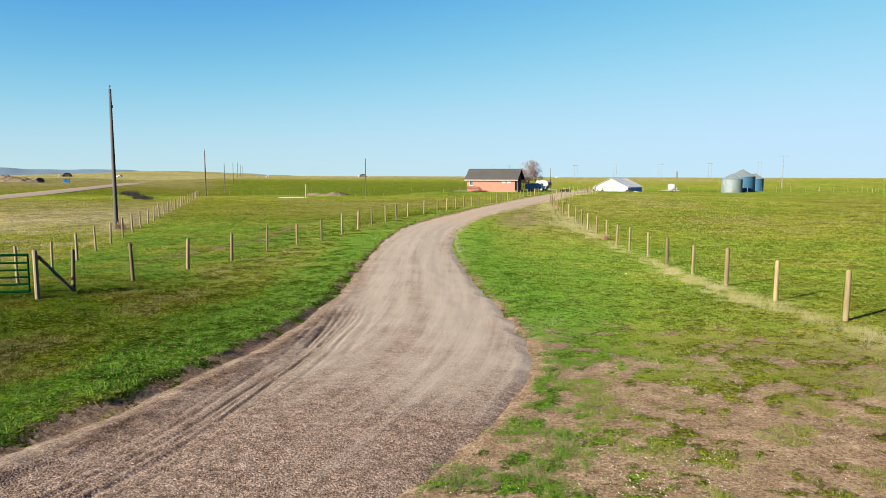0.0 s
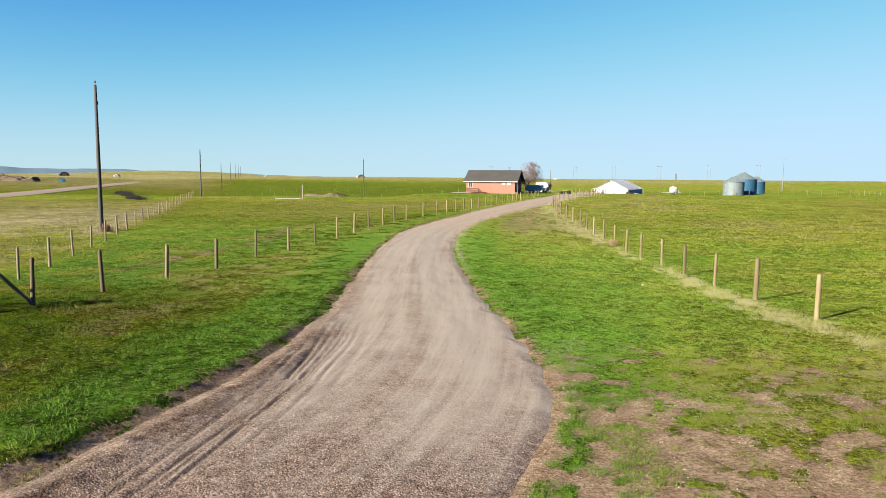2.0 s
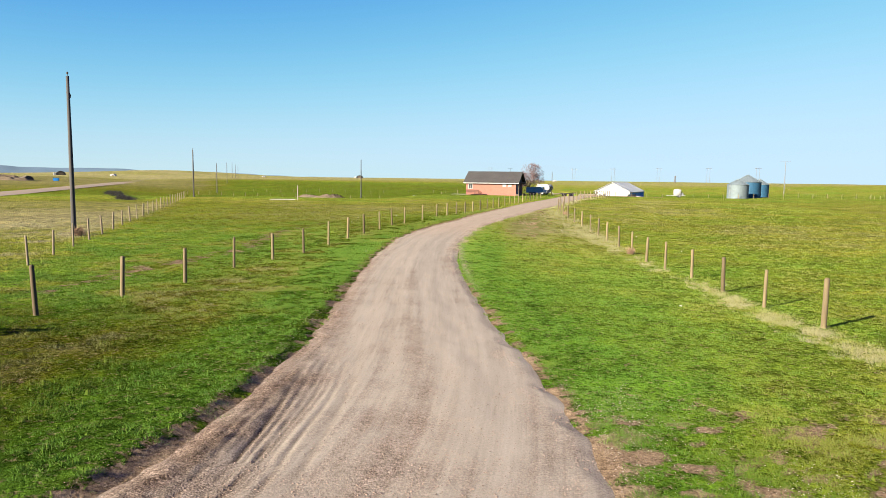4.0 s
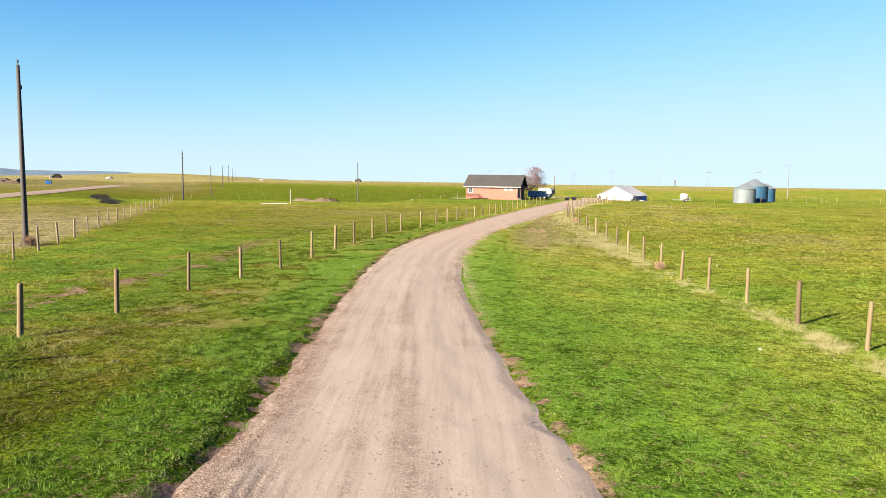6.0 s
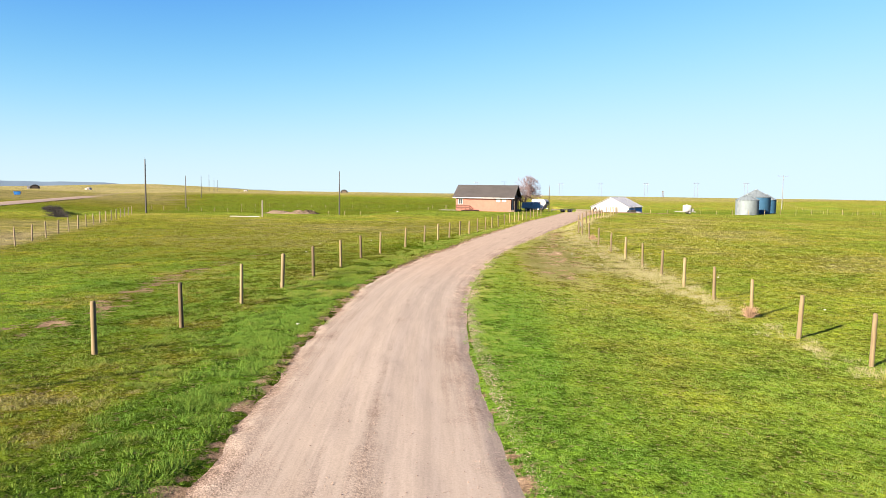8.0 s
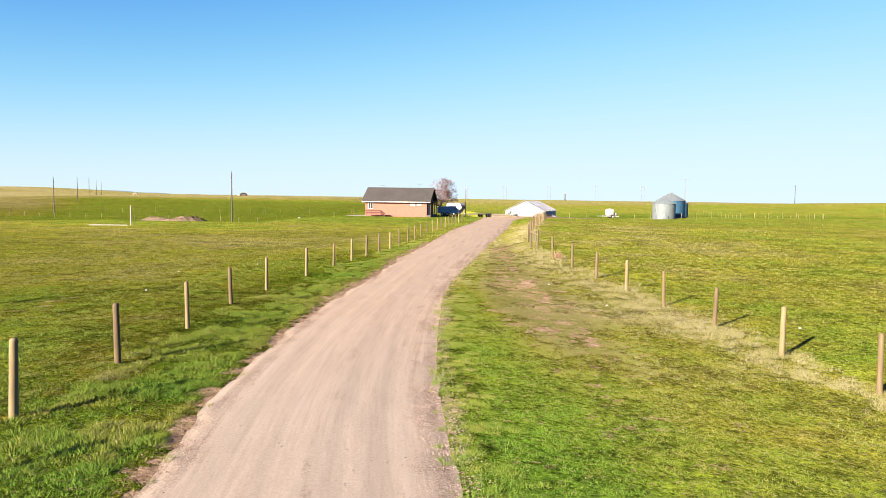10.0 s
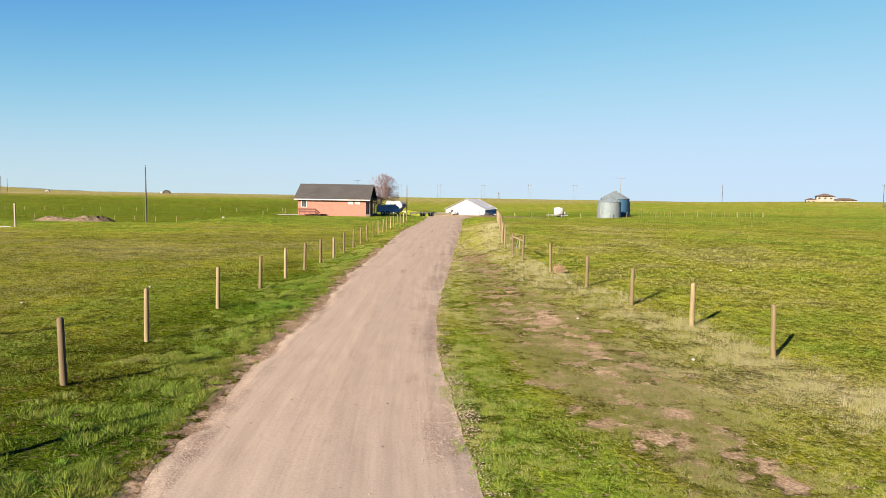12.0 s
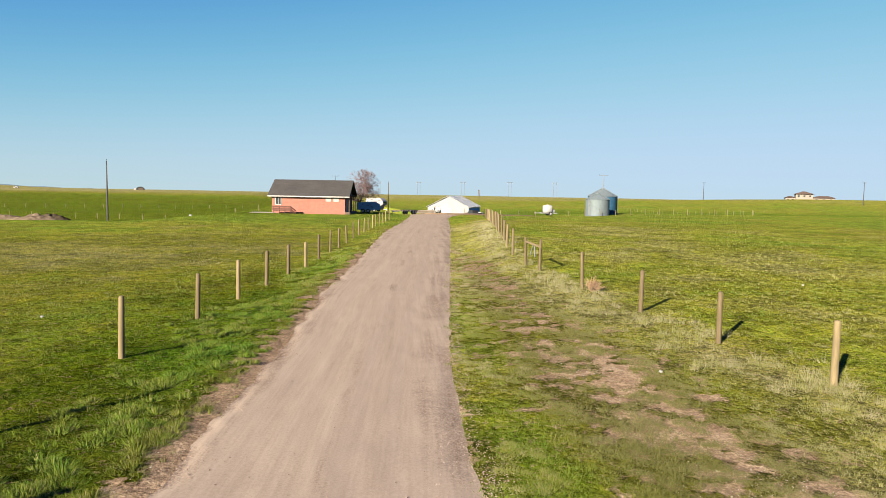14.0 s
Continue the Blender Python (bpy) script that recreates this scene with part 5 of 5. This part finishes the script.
def hangar(x, y, rz, w, h_, label, mat):
    g = thing("metal_shed", x, y, label, "shed", rz)
    bm = bmesh.new()
    outline = [(w / 2 * math.cos(radians(q)), h_ * math.sin(radians(q))) for q in range(0, 181, 15)]
    prism(bm, [(w / 2, -2)] + outline + [(-w / 2, -2)], 0, w * 1.4)
    part("shell", bm, mat, g)
    bm = bmesh.new()
    box(bm, 0, -0.05, h_ * 0.3, w * 0.5, 0.1, h_ * 0.6)
    part("door", bm, m_oldwood, g)
    bm = bmesh.new()
    box(bm, -w * 0.62, 3, h_ * 0.2, w * 0.22, 6, h_ * 0.5 + 1)
    part("lean_to", bm, m_white, g)
    return g


hangar(*polar(-15.1, 880), 15, 9.5, 4.0, "dark arched metal shed far across the field", m_dark)
hangar(*polar(-37.8, 860), 40, 10, 4.5, "dark arched shed near the skyline", m_dark)
dp = thing("dumpster", *polar(-39.4, 330), "bright blue steel dumpster in the dry pasture", "dumpster", 30)
bm = bmesh.new()
side_shape(bm, [(-1.0, 0.1), (1.0, 0.1), (1.25, 1.4), (-1.25, 1.4)], 1.6, 0.04)
body = part("body", bm, m_blue, dp)
for k in range(5):
    bm = bmesh.new()
    box(bm, -0.9 + 0.45 * k, -0.82, 0.75, 0.07, 0.06, 1.2)
    part("rib", bm, m_blue, body)
bm = bmesh.new()
box(bm, 0, 0, 1.44, 2.5, 1.64, 0.08)
part("lid", bm, m_dark, dp)
heap(*polar(-43.5, 340), 20, 10, 3.4, 4, "soil_mound", "broad brown spoil heap across the county road", m_soil)
hangar(*polar(-41.2, 330), 50, 4, 2.0, "small dark shed beside a spoil heap", m_oldwood)
for az_, d in ((-34.5, 700), (-23.0, 900), (1.5, 950)):
    px, py = polar(az_, d)
    hangar(px, py, 10, 3.4, 2.0, "small pale shed on the skyline", m_white)
ob_ = thing("old_windmill_tower", *polar(11.1, 1000), "narrow dark tower standing on the skyline", "tower")
for k in range(4):
    bm = bmesh.new()
    sx, sy = ((-1, -1), (1, -1), (1, 1), (-1, 1))[k]
    rod(bm, (sx * 1.0, sy * 1.0, -1), (sx * 0.5, sy * 0.5, 9), 0.25, 0.2, 5)
    part("leg", bm, m_oldwood, ob_)
bm = bmesh.new()
box(bm, 0, 0, 8.6, 1.6, 1.6, 1.8)
part("head", bm, m_oldwood, ob_)


# ---- grass ----
def scatter(n, seed, x0, x1, y0, y1, weight):
    """n spots in the rectangle, as thick as weight (0 to 1) says."""
    rs = np.random.RandomState(seed)
    got = []
    have = 0
    while have < n:
        x, y = rs.uniform(x0, x1, 400000), rs.uniform(y0, y1, 400000)
        keep = rs.rand(400000) < weight(x, y)
        got.append(np.stack([x[keep], y[keep]], -1))
        have += keep.sum()
        if len(got) > 120:
            break
    return np.concatenate(got)[:n], rs


def tussock(x, y):
    """Where the turf stands in tussocks, 0 to 1."""
    return 0.5 * vnoise(x, y, 0.36, 3) + 0.32 * vnoise(x, y, 0.13, 5) + 0.18 * vnoise(x, y, 0.8, 0)


def turf(x, y):
    low = np.where(x > -5, 0.6, 0.2)
    clump = low + (1 - low) * smooth(0.40, 0.60, tussock(x, y))
    return sward(x, y) * np.maximum(cover(x, y), 0.06) * (to_drive(x, y) > -0.22 * smooth(0.45, 0.7, vnoise(x, y, 0.3, 1))) * clump


def leaves(name, tip, root, wide, turn, tone, label, dark=1.0):
    """One thin three-cornered leaf for each root and tip."""
    n = len(root)
    half = np.stack([np.cos(turn), np.sin(turn), 0 * turn], -1) * (wide / 2)[:, None]
    V = np.stack([root - half, root + half, tip], 1).reshape(-1, 3)
    K = dark * rank_shade(root[:, 0], root[:, 1])
    ob = big_mesh(name, V, np.arange(3 * n).reshape(-1, 3), m_blade, [("tone", np.repeat(tone, 3)), ("rank_shade", np.repeat(K, 3))])
    return tagged(ob, label, "grass", kind="stuff")


# short turf in tufts: each a fan of leaves that lean outwards
PER = 7
spots, rs = scatter(168000, 11, -42, 32, 2.5, 108, turf)
x, y = spots[:, 0], spots[:, 1]
dd, n = path_distance(x, y), len(spots)
verge = np.exp(-(((to_drive(x, y) - 0.8) / 0.9) ** 2)) * np.where(x < -4, 1.0, 0.4)
lump = smooth(0.42, 0.68, tussock(x, y))
size = (0.017 + 0.016 * rs.rand(n) + lump * (0.026 + 0.024 * smooth(-5, -8, x) + 0.020 * smooth(-5, -8, x) * smooth(48, 36, y) + 0.018 * smooth(0.45, 0.75, fbm(x, y, 0.9, 4)) + 0.05 * verge * smooth(14, 30, y)) * rs.uniform(0.6, 1.2, n)) * np.clip(dd / 14, 1.0, 1.4)
mood = np.clip(dryness(x, y) + 0.03 - 0.06 * lump + 0.28 * (fbm(x, y, 0.7, 2) - 0.5) + rs.normal(0, 0.10, n), 0, 1)
way, out = rs.uniform(0, math.tau, (n, PER)), rs.rand(n, PER) ** 0.6
reach = out * size[:, None] * 1.7
up = size[:, None] * (1.0 - 0.6 * out) * rs.uniform(0.75, 1.35, (n, PER))
z = zf(x, y)
root = np.stack([x[:, None] + np.cos(way) * reach * 0.55, y[:, None] + np.sin(way) * reach * 0.55, np.repeat(z[:, None] - 0.008, PER, 1)], -1).reshape(-1, 3)
tip = np.stack([x[:, None] + np.cos(way) * reach * 1.25, y[:, None] + np.sin(way) * reach * 1.25, z[:, None] + up], -1).reshape(-1, 3)
w = (0.008 + 0.006 * rs.rand(n * PER)) * np.repeat(np.clip(dd / 9, 1.0, 2.4), PER)
tone = np.clip(np.repeat(mood, PER) + rs.normal(0, 0.08, n * PER) + 0.3 * (rs.rand(n * PER) > 0.96), 0, 1)
leaves("grass", tip, root, w, rs.uniform(0, math.tau, n * PER), tone, "short green prairie grass with straw-coloured blades")


# clumps of longer grass on the verges and between the bare patches
BLADES = 56


def clumps(x, y):
    d = to_drive(x, y)
    broken = smooth(0.05, 0.3, bare(x, y)) * (0.45 + 0.5 * smooth(40, 48, y))
    spread = smooth(0.42, 0.62, 0.6 * vnoise(x, y, 0.8, 4) + 0.4 * vnoise(x, y, 0.35, 2))
    return np.clip((broken + 0.05) * spread * (d > 0.12) * (8.5 / path_distance(x, y)) ** 1.2, 0, 1)


spots, rs = scatter(8500, 14, -16, 14, 4, 84, clumps)
x, y = spots[:, 0], spots[:, 1]
n = len(x)
d = to_drive(x, y)
girth = rs.uniform(0.05, 0.13, n)
height = 0.035 + 0.045 * rs.rand(n)
way = rs.uniform(0, math.tau, (n, BLADES))
out = np.sqrt(rs.rand(n, BLADES))
px, py = x[:, None] + np.cos(way) * out * girth[:, None], y[:, None] + np.sin(way) * out * girth[:, None]
pz = zf(px, py)
up = height[:, None] * (1.1 - 0.6 * out ** 2) * rs.uniform(0.6, 1.2, (n, BLADES))
lean = 1.3 * out * height[:, None] + rs.normal(0, 0.015, (n, BLADES))
root = np.stack([px, py, pz - 0.01], -1).reshape(-1, 3)
tip = np.stack([px + np.cos(way) * lean, py + np.sin(way) * lean, pz + up], -1).reshape(-1, 3)
tone = np.clip(np.repeat(dryness(x, y) + 0.12 + rs.normal(0, 0.06, n), BLADES) + rs.normal(0, 0.08, n * BLADES), 0, 1)
w = (0.0045 + 0.004 * rs.rand(n * BLADES)) * np.repeat(np.clip(path_distance(x, y) / 8, 1.0, 2.2), BLADES)
leaves("grass_clumps", tip, root, w, rs.uniform(0, math.tau, n * BLADES), tone, "loose clumps of longer green grass between bare patches")


# rank domed clumps along the edges of the drive
DOME = 160


def domes(x, y):
    d = to_drive(x, y)
    left = np.where(x < -6, np.exp(-(((d - 1.2) / 0.95) ** 2)), 0) * smooth(16, 34, y)
    right = np.where(x > -6, np.exp(-(((d - 0.55) / 0.4) ** 2)), 0) * smooth(26, 46, y) * 0.7
    gaps = smooth(0.47, 0.56, 0.55 * vnoise(x, y, 0.75, 4) + 0.45 * vnoise(x, y, 0.33, 2))
    return np.clip((left + right) * gaps * (d > 0.15) * (10 / path_distance(x, y)) ** 1.2, 0, 1)


spots, rs = scatter(2100, 15, -14, 0, 14, 90, domes)
x, y = spots[:, 0], spots[:, 1]
n = len(x)
west_side = np.where(x < -6, 1.0, 0.55)
girth = rs.uniform(0.08, 0.19, n) * (0.6 + 0.4 * west_side)
height = rs.uniform(0.045, 0.115, n) * west_side * (0.6 + 0.4 * smooth(22, 42, y))
way = rs.uniform(0, math.tau, (n, DOME))
out = np.sqrt(rs.rand(n, DOME))
px, py = x[:, None] + np.cos(way) * out * girth[:, None], y[:, None] + np.sin(way) * out * girth[:, None]
pz = zf(px, py)
up = height[:, None] * (1.05 - 0.75 * out ** 2) * rs.uniform(0.6, 1.2, (n, DOME))
lean = 1.0 * out * height[:, None] + rs.normal(0, 0.03, (n, DOME))
root = np.stack([px, py, pz - 0.01], -1).reshape(-1, 3)
tip = np.stack([px + np.cos(way) * lean, py + np.sin(way) * lean, pz + up], -1).reshape(-1, 3)
tone = np.clip(np.repeat(dryness(x, y) + np.where(x < -6, 0.03, 0.2) + rs.normal(0, 0.08, n), DOME) + rs.normal(0, 0.13, n * DOME) + 0.45 * (rs.rand(n * DOME) > 0.93), 0, 1)
w = (0.008 + 0.007 * rs.rand(n * DOME)) * np.repeat(np.clip(path_distance(x, y) / 8, 1.0, 2.2), DOME)
leaves("verge_clumps", tip, root, w, rs.uniform(0, math.tau, n * DOME), tone, "rank domed clumps of green grass beside the gravel", 0.55)


def strip(x, y):
    d = path_distance(x, y)
    return np.clip(dry_strip(x, y) * 1.3 * smooth(0.32, 0.72, vnoise(x, y, 0.5, 5) * 0.65 + 0.35 * vnoise(x, y, 1.8, 1)) * (9.0 / d) ** 1.1, 0, 1)


WISPS = 30
spots, rs = scatter(2800, 12, -2, 10, 5, 110, strip)
x, y = spots[:, 0], spots[:, 1]
n = len(x)
girth = rs.uniform(0.05, 0.16, n)
length = 0.09 + 0.22 * rs.rand(n) ** 1.5 * (0.55 + 0.55 * dry_strip(x, y))
bow = 0.5 + 2.5 * (vnoise(x, y, 1.3, 2) - 0.3)
way = rs.uniform(0, math.tau, (n, WISPS))
out = np.sqrt(rs.rand(n, WISPS))
px, py = x[:, None] + np.cos(way) * out * girth[:, None], y[:, None] + np.sin(way) * out * girth[:, None]
pz = zf(px, py)
long = length[:, None] * rs.uniform(0.45, 1.2, (n, WISPS))
tilt = np.clip(0.25 + 0.75 * out + rs.normal(0, 0.25, (n, WISPS)), 0, 1.35)
root = np.stack([px, py, pz - 0.01], -1).reshape(-1, 3)
tip = np.stack([px + (np.cos(way) * 0.8 + np.cos(bow)[:, None] * 0.5) * np.sin(tilt) * long, py + (np.sin(way) * 0.8 + np.sin(bow)[:, None] * 0.5) * np.sin(tilt) * long, pz + np.cos(tilt) * long], -1).reshape(-1, 3)
tone = np.clip(np.repeat(rs.normal(0.80, 0.12, n), WISPS) + rs.normal(0, 0.1, n * WISPS), 0.3, 1)
leaves("dry_grass", tip, root, 0.005 * np.repeat(np.clip(path_distance(x, y) / 9, 1, 2.2), WISPS), rs.uniform(0, math.tau, n * WISPS), tone, "tufts of pale dry grass leaning along a fence line", 0.5)


# ---- loose stones ----
def stones(name, n, seed, weight, small, large, label, mat, x0=-12, x1=9, y0=3, y1=75):
    xy, rs = scatter(n, seed, x0, x1, y0, y1, weight)
    n = len(xy)
    size = small + (large - small) * rs.rand(n) ** 3
    inside = np.maximum(-to_drive(xy[:, 0], xy[:, 1]), 0)
    east = xy[:, 0] > (edge_l(xy[:, 1]) + edge_r(xy[:, 1])) / 2
    z = np.where(inside > 0, drive_z(xy[:, 1], inside, east), zf(xy[:, 0], xy[:, 1]))
    base = np.array([(1, 0, 0), (0, 1, 0), (-1, 0, 0), (0, -1, 0), (0, 0, 0.75)], float) + np.array([0, 0, -0.15])
    jig = 1 + rs.uniform(-0.38, 0.38, (n, 5, 1))
    turn = rs.uniform(0, math.tau, n)
    p = base[None] * jig
    cx_, sx_ = np.cos(turn)[:, None], np.sin(turn)[:, None]
    p = np.stack([p[..., 0] * cx_ - p[..., 1] * sx_ * 0.75, p[..., 0] * sx_ + p[..., 1] * cx_ * 0.75, p[..., 2]], -1) * size[:, None, None] * 0.5
    V = p + np.stack([xy[:, 0], xy[:, 1], z + size * 0.12], -1)[:, None, :]
    tri = np.array([(0, 1, 4), (1, 2, 4), (2, 3, 4), (3, 0, 4)])
    F = (np.arange(n)[:, None, None] * 5 + tri[None]).reshape(-1, 3)
    ob = big_mesh(name, V.reshape(-1, 3), F, mat)
    return tagged(ob, label, "gravel", kind="stuff")


def loose(x, y):
    d = -to_drive(x, y)
    wide_ = edge_r(y) - edge_l(y)
    mid = np.exp(-(((d - wide_ / 2) / 0.5) ** 2)) * 0.25
    near = np.interp(y, [5, 14, 22, 40], [1.0, 0.9, 0.12, 0.03])
    rim = np.exp(-(((d - 0.25) / 0.35) ** 2)) + 1.6 * np.exp(-(((d - 0.75) / 0.45) ** 2)) * smooth(18, 11, y) * (x < (edge_l(y) + edge_r(y)) / 2)
    patch = smooth(0.35, 0.7, fbm(x, y, 1.3, 3))
    return np.clip((0.5 * near * (0.3 + patch) + mid * near + rim * 0.5 * (0.3 + patch)) * (d > -0.35) * (8.5 / path_distance(x, y)) ** 1.5, 0, 1)


stones("loose_gravel", 38000, 21, loose, 0.010, 0.036, "loose pinkish-grey gravel stones on the drive", m_stone)


def verge_stones(x, y):
    spill = 1.6 * np.exp(-(((x - 2.1) / 1.0) ** 2) - ((y - 10.6) / 1.1) ** 2) + 1.6 * np.exp(-(((x - 0.6) / 0.8) ** 2) - ((y - 14.0) / 1.6) ** 2)
    return (bare(x, y) + spill) * (to_drive(x, y) > 0.1) * (0.15 + smooth(0.45, 0.7, fbm(x, y, 1.6, 2)))


stones("verge_stones", 20000, 22, verge_stones, 0.008, 0.030, "scattered pale pebbles on bare earth beside the drive", m_pebble)


def shoulder(x, y):
    off = x - edge_r(y) + 0.12 * (vnoise(x, y, 0.7, 6) - 0.5)
    rim = np.exp(-(((off - 0.08) / 0.2) ** 2)) + 0.25 * np.exp(-(((off + 0.3) / 0.3) ** 2))
    return np.clip(rim * smooth(24, 38, y) * (0.3 + smooth(0.3, 0.65, fbm(x, y, 0.9, 7))) * (8.5 / path_distance(x, y)) ** 1.3, 0, 1)


m_shoulder = simple("shoulder_pebble", (0.165, 0.130, 0.113), 0.95, 0, 0.0, vary=0.4, size=0.05)
stones("shoulder_gravel", 20000, 24, shoulder, 0.012, 0.036, "pale pinkish gravel spilled along the edge of the drive", m_shoulder, -9, 2, 24, 80)
for k, (x, y) in enumerate([(-16.3, 56.9), (-14.6, 66.4), (-17.4, 63.2), (6.8, 44.0), (5.4, 52.2), (-0.9, 60.2), (0.4, 55.8), (2.9, 24.6), (9.5, 70.2), (-9.8, 36.2)]):
    bm = bmesh.new()
    bmesh.ops.create_icosphere(bm, subdivisions=2, radius=0.042)
    rk = random.Random(k)
    for v in bm.verts:
        v.co *= rk.uniform(0.8, 1.15)
        v.co.z *= 0.6
    ob = link_mesh("pale_rock", bm, m_white, smoothed=True)
    ob.matrix_world = pose(x, y, zat(x, y) + 0.03, 0, 0, k * 40)
    tagged(ob, "small whitish rock lying in short grass", "rock")
